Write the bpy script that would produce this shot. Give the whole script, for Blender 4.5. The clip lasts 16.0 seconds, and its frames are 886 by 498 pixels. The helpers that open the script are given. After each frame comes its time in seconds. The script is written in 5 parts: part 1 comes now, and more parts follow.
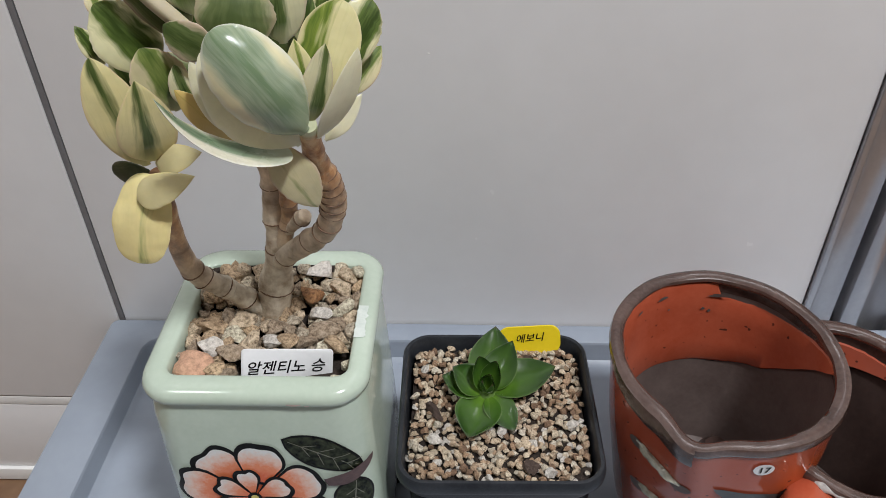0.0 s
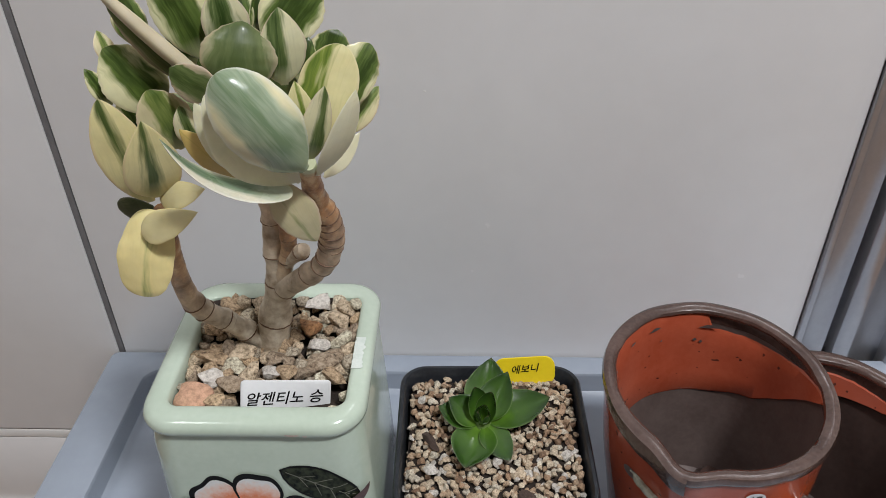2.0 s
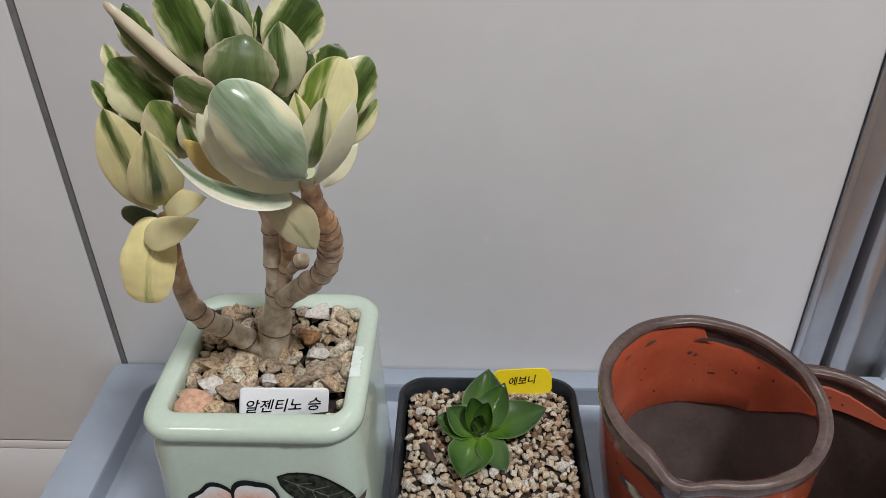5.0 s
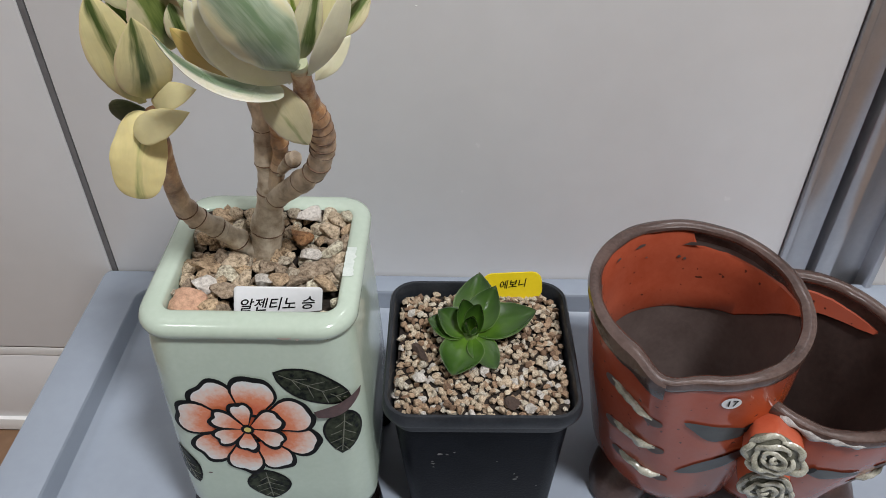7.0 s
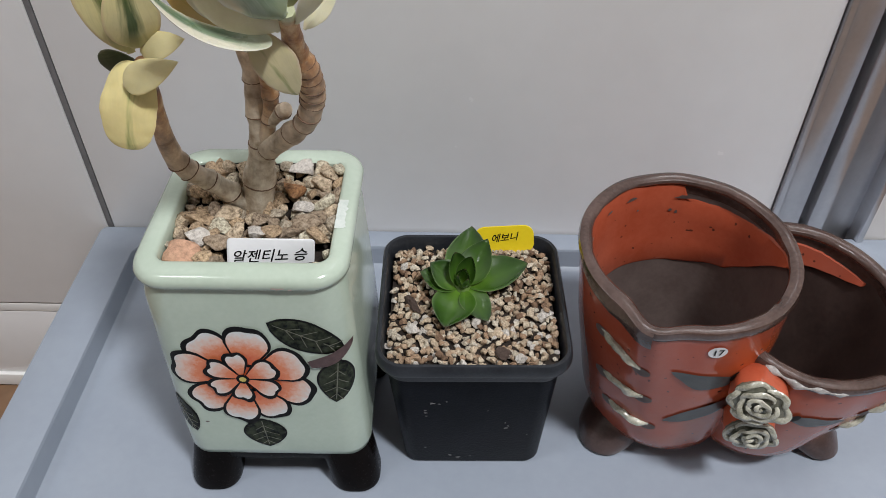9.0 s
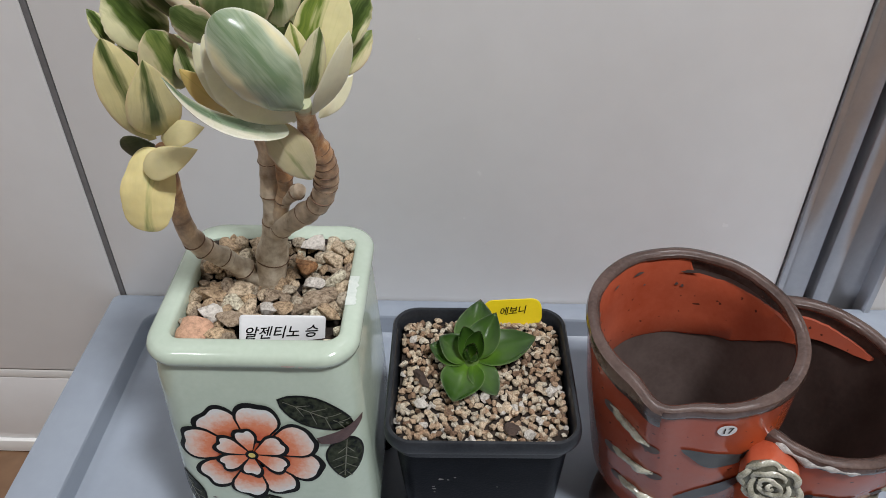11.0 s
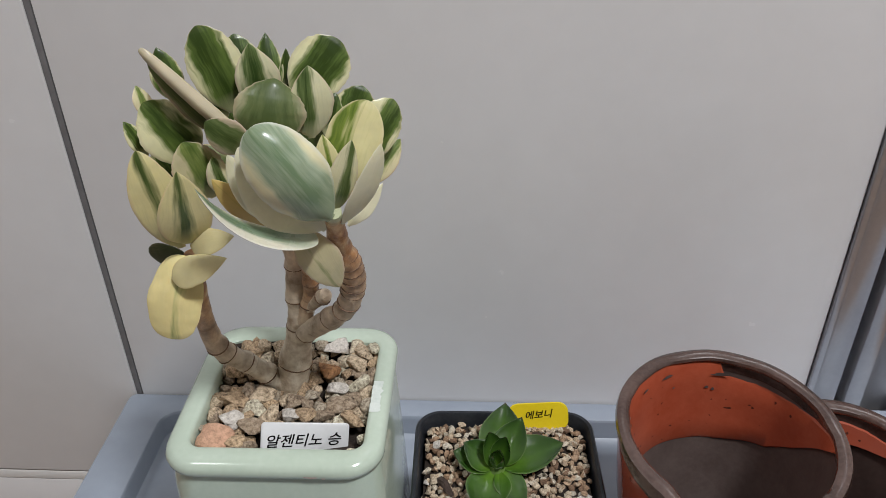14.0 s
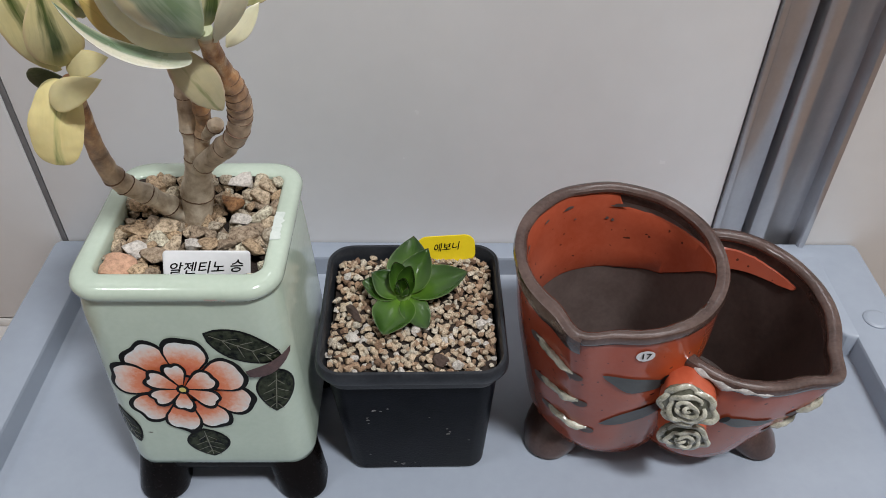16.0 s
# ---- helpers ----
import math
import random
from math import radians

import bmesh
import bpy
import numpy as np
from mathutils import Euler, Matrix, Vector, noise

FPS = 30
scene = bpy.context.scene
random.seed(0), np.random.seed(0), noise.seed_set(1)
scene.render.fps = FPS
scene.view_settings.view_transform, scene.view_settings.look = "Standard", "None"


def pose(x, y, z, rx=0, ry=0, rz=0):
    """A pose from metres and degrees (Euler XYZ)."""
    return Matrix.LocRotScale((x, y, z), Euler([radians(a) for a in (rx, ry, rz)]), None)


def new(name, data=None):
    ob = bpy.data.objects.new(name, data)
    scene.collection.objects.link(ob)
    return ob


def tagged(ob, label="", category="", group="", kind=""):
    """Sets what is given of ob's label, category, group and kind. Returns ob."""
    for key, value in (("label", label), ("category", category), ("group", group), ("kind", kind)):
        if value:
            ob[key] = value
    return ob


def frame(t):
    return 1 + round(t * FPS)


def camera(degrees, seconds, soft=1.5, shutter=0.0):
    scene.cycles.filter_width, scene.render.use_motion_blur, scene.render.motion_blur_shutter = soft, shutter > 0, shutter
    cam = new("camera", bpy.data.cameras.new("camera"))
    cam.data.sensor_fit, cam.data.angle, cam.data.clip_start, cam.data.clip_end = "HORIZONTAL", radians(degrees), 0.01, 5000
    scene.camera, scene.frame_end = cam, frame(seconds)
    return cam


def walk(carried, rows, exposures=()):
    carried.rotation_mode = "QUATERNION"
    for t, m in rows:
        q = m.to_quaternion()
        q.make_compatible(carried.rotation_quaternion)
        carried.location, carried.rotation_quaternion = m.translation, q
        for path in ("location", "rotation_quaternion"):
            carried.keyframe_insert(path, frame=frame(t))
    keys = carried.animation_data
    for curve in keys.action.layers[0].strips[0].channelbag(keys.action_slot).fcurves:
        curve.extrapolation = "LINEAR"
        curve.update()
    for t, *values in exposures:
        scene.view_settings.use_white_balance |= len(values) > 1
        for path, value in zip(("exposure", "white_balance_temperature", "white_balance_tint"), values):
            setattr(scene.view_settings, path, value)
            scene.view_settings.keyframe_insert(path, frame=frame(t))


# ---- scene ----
cam = camera(59.54, 16.0, soft=0.6)
# seconds, eye, then pitch, roll and yaw in degrees
ROWS = [
    (0.0, 0.0001, 0.0966, 0.3703, -37.61, -0.79, 2.31),
    (0.5, 0.0011, 0.0957, 0.3732, -36.85, -0.88, 2.31),
    (1.0, 0.0009, 0.0964, 0.3754, -35.51, -1.01, 2.43),
    (1.5, 0.0006, 0.0957, 0.3755, -34.87, -1.11, 2.61),
    (2.0, 0.0015, 0.0906, 0.3756, -35.29, -0.79, 2.12),
    (2.5, 0.0014, 0.0929, 0.3766, -35.16, -0.74, 2.05),
    (3.0, 0.0019, 0.0926, 0.3785, -34.34, -0.78, 2.10),
    (3.5, 0.0032, 0.0921, 0.3782, -33.55, -0.99, 2.25),
    (5.8, 0.0045, 0.0814, 0.3745, -34.46, -0.38, 2.36),
    (6.0, 0.0032, 0.0820, 0.3742, -35.39, -0.13, 1.64),
    (6.5, 0.0038, 0.0849, 0.3673, -36.92, 0.01, 1.54),
    (7.0, 0.0020, 0.0791, 0.3683, -39.67, 0.23, 1.25),
    (7.5, 0.0047, 0.0761, 0.3669, -41.54, 0.57, 0.81),
    (8.0, 0.0062, 0.0753, 0.3652, -42.65, 0.59, 0.78),
    (8.2, 0.0057, 0.0742, 0.3654, -42.78, 0.53, 0.83),
    (10.3, 0.0058, 0.0747, 0.3724, -40.73, -0.11, 1.52),
    (10.5, 0.0047, 0.0768, 0.3736, -40.26, -0.04, 1.38),
    (11.0, 0.0045, 0.0762, 0.3773, -38.36, -0.11, 1.83),
    (11.5, 0.0028, 0.0771, 0.3806, -36.07, -0.30, 1.92),
    (12.0, 0.0020, 0.0800, 0.3816, -34.14, -0.37, 2.25),
    (12.5, 0.0009, 0.0808, 0.3821, -32.82, -0.39, 2.10),
    (13.0, 0.0006, 0.0809, 0.3817, -32.19, -0.68, 2.65),
    (13.5, 0.0004, 0.0834, 0.3817, -32.02, -0.89, 3.07),
    (14.0, -0.0014, 0.0828, 0.3815, -31.92, -0.76, 2.92),
    (14.5, 0.0043, 0.0821, 0.3799, -32.85, -0.44, 2.85),
    (15.0, 0.0136, 0.0758, 0.3774, -36.48, -0.16, 2.03),
    (15.5, 0.0245, 0.0712, 0.3725, -39.91, -0.03, 1.15),
    (16.0, 0.0281, 0.0684, 0.3724, -41.76, 0.52, -0.36),
]
walk(cam, [(t, pose(x, y, z, 0, 0, yaw) @ pose(0, 0, 0, 90 + pitch) @ pose(0, 0, 0, 0, 0, roll)) for t, x, y, z, pitch, roll, yaw in ROWS],
     exposures=((0.0, -0.04), (1.5, -0.08), (3.5, -0.13), (6.0, -0.07), (8.0, -0.02), (11.0, -0.03), (12.0, -0.09), (14.0, -0.17), (14.5, -0.17), (15.5, -0.05), (16.0, -0.02)))

# ---- light ----
world = bpy.data.worlds.new("world")
scene.world = world
world.use_nodes = True
world.node_tree.nodes["Background"].inputs[0].default_value = (0.75, 0.8, 0.9, 1)
world.node_tree.nodes["Background"].inputs[1].default_value = 0.05


def ceiling_lamp(x, y, w, d, power):
    data = bpy.data.lights.new("ceiling_lamp", "AREA")
    data.shape, data.size, data.size_y, data.energy = "RECTANGLE", w, d, power
    data.color = (0.955, 0.972, 1.0)
    lamp = new("ceiling_lamp", data)
    lamp.matrix_world = pose(x, y, 2.06)
    return lamp


LAMPS = ((-0.98, -0.28, 0.40, 0.40, 10.0), (0.66, -0.45, 0.24, 0.24, 48.5))
for lamp_row in LAMPS:
    ceiling_lamp(*lamp_row)
scene.view_settings.exposure = 0.0


# ---- materials ----
def nodes_of(name):
    m = bpy.data.materials.new(name)
    m.use_nodes = True
    return m, m.node_tree, m.node_tree.nodes["Principled BSDF"]


def add(tree, kind, **values):
    n = tree.nodes.new(kind)
    for key, value in values.items():
        n.inputs[key].default_value = value
    return n


def coords(tree, space="Object", shift=False):
    tc = tree.nodes.new("ShaderNodeTexCoord")
    out = tc.outputs[space]
    if shift:
        info = tree.nodes.new("ShaderNodeObjectInfo")
        mul = add(tree, "ShaderNodeVectorMath")
        mul.operation = "SCALE"
        comb = tree.nodes.new("ShaderNodeCombineXYZ")
        for k in range(3):
            tree.links.new(info.outputs["Random"], comb.inputs[k])
        tree.links.new(comb.outputs[0], mul.inputs[0])
        mul.inputs["Scale"].default_value = 9.0
        plus = tree.nodes.new("ShaderNodeVectorMath")
        tree.links.new(out, plus.inputs[0])
        tree.links.new(mul.outputs[0], plus.inputs[1])
        out = plus.outputs[0]
    return out


def noise_of(tree, where, scale, detail=4.0, rough=0.55):
    n = add(tree, "ShaderNodeTexNoise", Scale=scale, Detail=detail, Roughness=rough)
    tree.links.new(where, n.inputs["Vector"])
    return n.outputs["Fac"]


def ramp_of(tree, fac, stops):
    r = tree.nodes.new("ShaderNodeValToRGB")
    while len(r.color_ramp.elements) < len(stops):
        r.color_ramp.elements.new(0.5)
    for e, (p, c) in zip(r.color_ramp.elements, stops):
        e.position, e.color = p, (*c, 1) if len(c) == 3 else c
    tree.links.new(fac, r.inputs[0])
    return r.outputs[0]


def math_of(tree, op, a, b=None, clamp=False):
    n = tree.nodes.new("ShaderNodeMath")
    n.operation, n.use_clamp = op, clamp
    for k, v in enumerate((a, b)):
        if v is None:
            continue
        if isinstance(v, (int, float)):
            n.inputs[k].default_value = v
        else:
            tree.links.new(v, n.inputs[k])
    return n.outputs[0]


def mix_of(tree, fac, a, b):
    n = tree.nodes.new("ShaderNodeMix")
    n.data_type = "RGBA"
    for key, v in (("Factor", fac), ("A", a), ("B", b)):
        sock = [s for s in n.inputs if s.name == key and (s.type == "RGBA" or key == "Factor")][0]
        if isinstance(v, (int, float)):
            sock.default_value = v
        elif isinstance(v, tuple):
            sock.default_value = (*v, 1)
        else:
            tree.links.new(v, sock)
    return [s for s in n.outputs if s.type == "RGBA"][0]


def bump_of(tree, bsdf, height, strength, depth):
    b = add(tree, "ShaderNodeBump", Strength=strength, Distance=depth)
    tree.links.new(height, b.inputs["Height"])
    tree.links.new(b.outputs[0], bsdf.inputs["Normal"])


def surface(name, dark, light, scale, rough, metal=0.0, bump=0.0, bump_scale=None, depth=0.001, coat=0.0, rough_var=0.1, shift=False, spec=0.5):
    """Two tones by noise at two scales, with uneven gloss and fine relief."""
    m, tree, bsdf = nodes_of(name)
    where = coords(tree, "Object", shift)
    big, fine = noise_of(tree, where, scale), noise_of(tree, where, scale * 9, 3.0)
    both = math_of(tree, "ADD", math_of(tree, "MULTIPLY", big, 0.65), math_of(tree, "MULTIPLY", fine, 0.35))
    tree.links.new(ramp_of(tree, both, [(0.36, dark), (0.64, light)]), bsdf.inputs["Base Color"])
    gloss = math_of(tree, "ADD", math_of(tree, "MULTIPLY", fine, rough_var), rough - rough_var / 2, True)
    tree.links.new(gloss, bsdf.inputs["Roughness"])
    bsdf.inputs["Metallic"].default_value = metal
    bsdf.inputs["Coat Weight"].default_value = coat
    bsdf.inputs["Specular IOR Level"].default_value = spec
    if bump:
        bump_of(tree, bsdf, noise_of(tree, where, bump_scale or scale * 9, 3.0), bump, depth)
    return m


M_PANEL = surface("door_laminate", (0.80, 0.79, 0.79), (0.84, 0.83, 0.83), 6, 0.27, bump=0.02, bump_scale=500, depth=0.0002, rough_var=0.015)
M_PANEL_WARM = surface("side_laminate", (0.78, 0.75, 0.72), (0.83, 0.80, 0.77), 6, 0.30, bump=0.02, bump_scale=500, depth=0.0002, rough_var=0.015)
M_STRIP = surface("white_strip", (0.80, 0.79, 0.77), (0.85, 0.84, 0.82), 12, 0.35)
M_DARK_GAP = surface("dark_gap", (0.03, 0.03, 0.03), (0.05, 0.05, 0.05), 30, 0.7)
M_GASKET = surface("grey_gasket", (0.16, 0.155, 0.16), (0.22, 0.215, 0.22), 30, 0.5)
M_ALU = surface("anodised_aluminium", (0.50, 0.50, 0.52), (0.56, 0.56, 0.58), 40, 0.33, metal=0.85, bump=0.05, bump_scale=900, depth=0.0002)
M_TRAY = surface("grey_blue_plastic", (0.280, 0.315, 0.375), (0.305, 0.342, 0.402), 18, 0.42, bump=0.06, bump_scale=1100, depth=0.0003)
M_FLOOR = surface("brown_floorboard", (0.14, 0.075, 0.04), (0.24, 0.14, 0.08), 8, 0.35, bump=0.1, bump_scale=90)
M_WHITE = surface("white_paint", (0.74, 0.73, 0.71), (0.80, 0.79, 0.77), 4, 0.6, bump=0.05, bump_scale=120)
# tones of the unseen walls, chosen for how much fill light they return
M_FILL_WALL = surface("grey_fill_wall_paint", (0.32, 0.315, 0.305), (0.38, 0.372, 0.36), 4, 0.8)
M_DIM_WALL = surface("dark_unseen_wall_paint", (0.12, 0.115, 0.11), (0.15, 0.145, 0.14), 4, 0.8)
M_GREEN = surface("pale_green_glaze", (0.452, 0.532, 0.438), (0.50, 0.578, 0.484), 45, 0.13, bump=0.03, bump_scale=420, depth=0.0006, coat=0.1)
M_MARK = surface("pinkish_kiln_mark", (0.42, 0.30, 0.26), (0.50, 0.42, 0.36), 300, 0.3)
M_CHIP = surface("chipped_white", (0.55, 0.61, 0.56), (0.70, 0.74, 0.70), 200, 0.3)
M_FOOT = surface("black_glazed_foot", (0.0042, 0.0031, 0.0028), (0.0070, 0.0052, 0.0050), 60, 0.26, spec=0.05)
M_INK = surface("black_line_paint", (0.004, 0.004, 0.004), (0.010, 0.0095, 0.0095), 300, 0.30, spec=0.10)
M_BLACK = surface("black_pot_plastic", (0.0030, 0.0038, 0.0062), (0.0068, 0.0080, 0.0118), 55, 0.36, spec=0.05, bump=0.25, bump_scale=900, depth=0.0004)
# lighter grey-black than the pot's body, for its rim
M_BLACK_RIM = surface("rim_black_plastic", (0.016, 0.0180, 0.0220), (0.034, 0.037, 0.043), 70, 0.34, spec=0.28, bump=0.25, bump_scale=700, depth=0.0004)
M_SCUFF = surface("pale_scuff", (0.10, 0.10, 0.10), (0.24, 0.23, 0.22), 400, 0.6)
M_CLAY = surface("dark_brown_clay", (0.046, 0.025, 0.020), (0.098, 0.060, 0.050), 60, 0.22, bump=0.12, bump_scale=170, depth=0.0014, coat=0.5)
M_CLAY_IN = surface("brown_inner_clay", (0.086, 0.060, 0.053), (0.130, 0.096, 0.086), 40, 0.6, bump=0.2, bump_scale=300, depth=0.0006)
def speckled(name, dark, light, patch, spot, at=None, reach=0.03):
    """Thick glaze with burst dark specks; a second tone runs in around one spot of the pot."""
    m, tree, bsdf = nodes_of(name)
    where = coords(tree)
    big, fine = noise_of(tree, where, 34), noise_of(tree, where, 300, 4.0, 0.7)
    both = math_of(tree, "ADD", math_of(tree, "MULTIPLY", big, 0.7), math_of(tree, "MULTIPLY", fine, 0.3))
    colour = ramp_of(tree, both, [(0.36, dark), (0.64, light)])
    if at:
        place = tree.nodes.new("ShaderNodeNewGeometry").outputs["Position"]
        gap = tree.nodes.new("ShaderNodeVectorMath")
        gap.operation = "DISTANCE"
        tree.links.new(place, gap.inputs[0])
        gap.inputs[1].default_value = at
        near = math_of(tree, "ADD", gap.outputs["Value"], math_of(tree, "MULTIPLY", math_of(tree, "SUBTRACT", big, 0.5), reach * 1.6))
        colour = mix_of(tree, ramp_of(tree, math_of(tree, "DIVIDE", near, reach), [(0.45, (1, 1, 1)), (1.0, (0, 0, 0))]), colour, patch)
    speck = noise_of(tree, where, spot, 1.0, 0.4)
    colour = mix_of(tree, ramp_of(tree, speck, [(0.735, (0, 0, 0)), (0.76, (0.85, 0.85, 0.85))]), colour, (0.05, 0.022, 0.016))
    tree.links.new(colour, bsdf.inputs["Base Color"])
    tree.links.new(math_of(tree, "ADD", math_of(tree, "MULTIPLY", fine, 0.12), 0.08), bsdf.inputs["Roughness"])
    bsdf.inputs["Coat Weight"].default_value = 0.12
    bsdf.inputs["Specular IOR Level"].default_value = 0.34
    bump_of(tree, bsdf, noise_of(tree, where, 110, 3.0), 0.10, 0.0014)
    return m


M_RED = speckled("dull_red_glaze", (0.34, 0.066, 0.032), (0.35, 0.086, 0.052), (0.43, 0.080, 0.026), 330, (0.147, 0.297, 0.085), 0.034)
M_ORANGE = speckled("orange_glaze", (0.38, 0.072, 0.033), (0.46, 0.104, 0.053), (0.4, 0.1, 0.05), 260)
# inner clay darkened for the low cup: its inside shade is in the colour
M_LOW_IN_SHADE = surface("shaded_inner_clay", (0.026, 0.015, 0.012), (0.050, 0.031, 0.026), 40, 0.6, bump=0.2, bump_scale=300, depth=0.0006)
M_LEG = surface("brown_foot_clay", (0.050, 0.027, 0.022), (0.098, 0.060, 0.051), 60, 0.30, bump=0.15, bump_scale=170, depth=0.0014, coat=0.2)
M_SLATE = surface("slate_grey_paint", (0.036, 0.040, 0.040), (0.060, 0.065, 0.064), 160, 0.35)
M_ROSE = surface("grey_white_glaze", (0.22, 0.21, 0.155), (0.56, 0.54, 0.45), 150, 0.20, bump=0.25, bump_scale=300, depth=0.001, coat=0.4)
# pooled olive glaze, with the shade between the petals added to its colour
M_ROSE_DEEP = surface("shaded_pooled_olive_glaze", (0.10, 0.098, 0.07), (0.21, 0.205, 0.16), 200, 0.20, coat=0.3)
M_SILVER = surface("silvery_glaze", (0.22, 0.20, 0.19), (0.48, 0.46, 0.44), 220, 0.16, bump=0.4, bump_scale=350, depth=0.0012, coat=0.5)
M_LABEL_W = surface("white_plastic_label", (0.67, 0.67, 0.68), (0.73, 0.73, 0.74), 60, 0.4)
M_LABEL_Y = surface("yellow_plastic_label", (0.80, 0.60, 0.015), (0.86, 0.66, 0.02), 60, 0.4)
M_SOIL = surface("dark_soil", (0.010, 0.006, 0.004), (0.034, 0.022, 0.015), 220, 0.9, bump=0.8, bump_scale=500, depth=0.002)
M_BARK = surface("bark_chip", (0.055, 0.034, 0.026), (0.150, 0.100, 0.080), 260, 0.8, bump=0.8, bump_scale=500, depth=0.001, shift=True)


def petal_paint():
    """Orange at the heart of the petal, white at its brim, brushed along it."""
    m, tree, bsdf = nodes_of("orange_white_petal_paint")
    uv = tree.nodes.new("ShaderNodeUVMap").outputs[0]
    sep = tree.nodes.new("ShaderNodeSeparateXYZ")
    tree.links.new(uv, sep.inputs[0])
    fine = noise_of(tree, coords(tree), 420, 3.0)
    along = math_of(tree, "ADD", sep.outputs[0], math_of(tree, "MULTIPLY", math_of(tree, "SUBTRACT", fine, 0.5), 0.35))
    tree.links.new(ramp_of(tree, along, [(0.05, (0.64, 0.115, 0.038)), (0.40, (0.72, 0.235, 0.112)), (0.66, (0.75, 0.54, 0.45)), (0.86, (0.70, 0.705, 0.69))]), bsdf.inputs["Base Color"])
    bsdf.inputs["Roughness"].default_value = 0.2
    return m


def leaf_paint():
    m, tree, bsdf = nodes_of("dark_green_leaf_paint")
    where = coords(tree)
    n = noise_of(tree, where, 300, 4.0)
    tree.links.new(ramp_of(tree, n, [(0.38, (0.005, 0.007, 0.004)), (0.62, (0.040, 0.048, 0.028))]), bsdf.inputs["Base Color"])
    bsdf.inputs["Roughness"].default_value = 0.25
    bsdf.inputs["Specular IOR Level"].default_value = 0.12
    return m


M_PETAL, M_LEAFPAINT = petal_paint(), leaf_paint()
M_VEIN = surface("pale_vein_paint", (0.08, 0.085, 0.055), (0.17, 0.165, 0.12), 300, 0.3)
M_TWIG = surface("brown_twig_paint", (0.055, 0.028, 0.026), (0.11, 0.060, 0.055), 300, 0.3)
M_YOLK = surface("yellow_dot_paint", (0.55, 0.45, 0.10), (0.65, 0.55, 0.15), 300, 0.3)


def variegated(name, dark, mid, cream, spread, rim, rough=0.28, ragged=0.55, base=None):
    """Fleshy leaf: a streaked green heart with ragged ends, paler margins, a thin tinted brim.
    The object's colour moves the heart aside (red) and widens it (green)."""
    m, tree, bsdf = nodes_of(name)
    uv = tree.nodes.new("ShaderNodeUVMap").outputs[0]
    sep = tree.nodes.new("ShaderNodeSeparateXYZ")
    tree.links.new(uv, sep.inputs[0])
    info = tree.nodes.new("ShaderNodeObjectInfo")
    own = tree.nodes.new("ShaderNodeSeparateColor")
    tree.links.new(info.outputs["Color"], own.inputs[0])
    signed = math_of(tree, "SUBTRACT", math_of(tree, "MULTIPLY", sep.outputs[1], 2.0), 1.0)
    across = math_of(tree, "ABSOLUTE", signed)
    girth = ramp_of(tree, sep.outputs[0], [(0.0, (0.12, 0.12, 0.12)), (0.28, (0.72, 0.72, 0.72)), (0.55, (1, 1, 1)), (0.8, (0.8, 0.8, 0.8)), (1.0, (0.25, 0.25, 0.25))])
    level = math_of(tree, "MULTIPLY", signed, girth)
    aside = math_of(tree, "MULTIPLY", math_of(tree, "SUBTRACT", own.outputs[0], 0.5), 2.0)
    wide = math_of(tree, "MULTIPLY", math_of(tree, "SUBTRACT", own.outputs[1], 0.5), 2.0)

    def lines(along, over, detail):
        comb = tree.nodes.new("ShaderNodeCombineXYZ")
        tree.links.new(math_of(tree, "MULTIPLY", sep.outputs[0], along), comb.inputs[0])
        tree.links.new(math_of(tree, "MULTIPLY", level, over), comb.inputs[1])
        tree.links.new(math_of(tree, "MULTIPLY", info.outputs["Random"], 40.0), comb.inputs[2])
        return noise_of(tree, comb.outputs[0], 1.0, detail, 0.6)

    broad, thin = lines(1.9, 3.0, 2.0), lines(2.2, 10.0, 3.0)
    soft = noise_of(tree, coords(tree, "Object", True), 110, 3.0)
    core = math_of(tree, "SUBTRACT", math_of(tree, "ADD", wide, spread), math_of(tree, "ABSOLUTE", math_of(tree, "SUBTRACT", level, aside)))
    core = math_of(tree, "ADD", core, math_of(tree, "MULTIPLY", math_of(tree, "SUBTRACT", broad, 0.5), ragged * 1.6))
    core = math_of(tree, "ADD", core, math_of(tree, "MULTIPLY", math_of(tree, "SUBTRACT", thin, 0.5), ragged * 0.5))
    mask = math_of(tree, "ADD", math_of(tree, "MULTIPLY", core, 4.2), 0.36, True)
    green = mix_of(tree, ramp_of(tree, math_of(tree, "ADD", math_of(tree, "MULTIPLY", core, 0.45), math_of(tree, "ADD", math_of(tree, "MULTIPLY", thin, 0.40), math_of(tree, "MULTIPLY", broad, 0.25))), [(0.34, (0, 0, 0)), (0.60, (1, 1, 1))]), mid, dark)
    pale = mix_of(tree, ramp_of(tree, soft, [(0.35, (0, 0, 0)), (0.7, (1, 1, 1))]), cream, tuple(c * 0.85 for c in cream))
    hint = math_of(tree, "MULTIPLY", ramp_of(tree, thin, [(0.52, (0, 0, 0)), (0.72, (0.3, 0.3, 0.3))]), 0.7)
    pale = mix_of(tree, hint, pale, tuple(0.5 * a + 0.5 * b for a, b in zip(mid, cream)))
    colour = mix_of(tree, mask, pale, green)
    foot = ramp_of(tree, sep.outputs[0], [(0.02, (0.75, 0.75, 0.75)), (0.30, (0, 0, 0))])
    colour = mix_of(tree, foot, colour, base or tuple(0.72 * a + 0.28 * b for a, b in zip(cream, mid)))
    brim = ramp_of(tree, across, [(0.86, (0, 0, 0)), (0.985, (1, 1, 1))])
    colour = mix_of(tree, math_of(tree, "MULTIPLY", brim, 0.7), colour, rim)
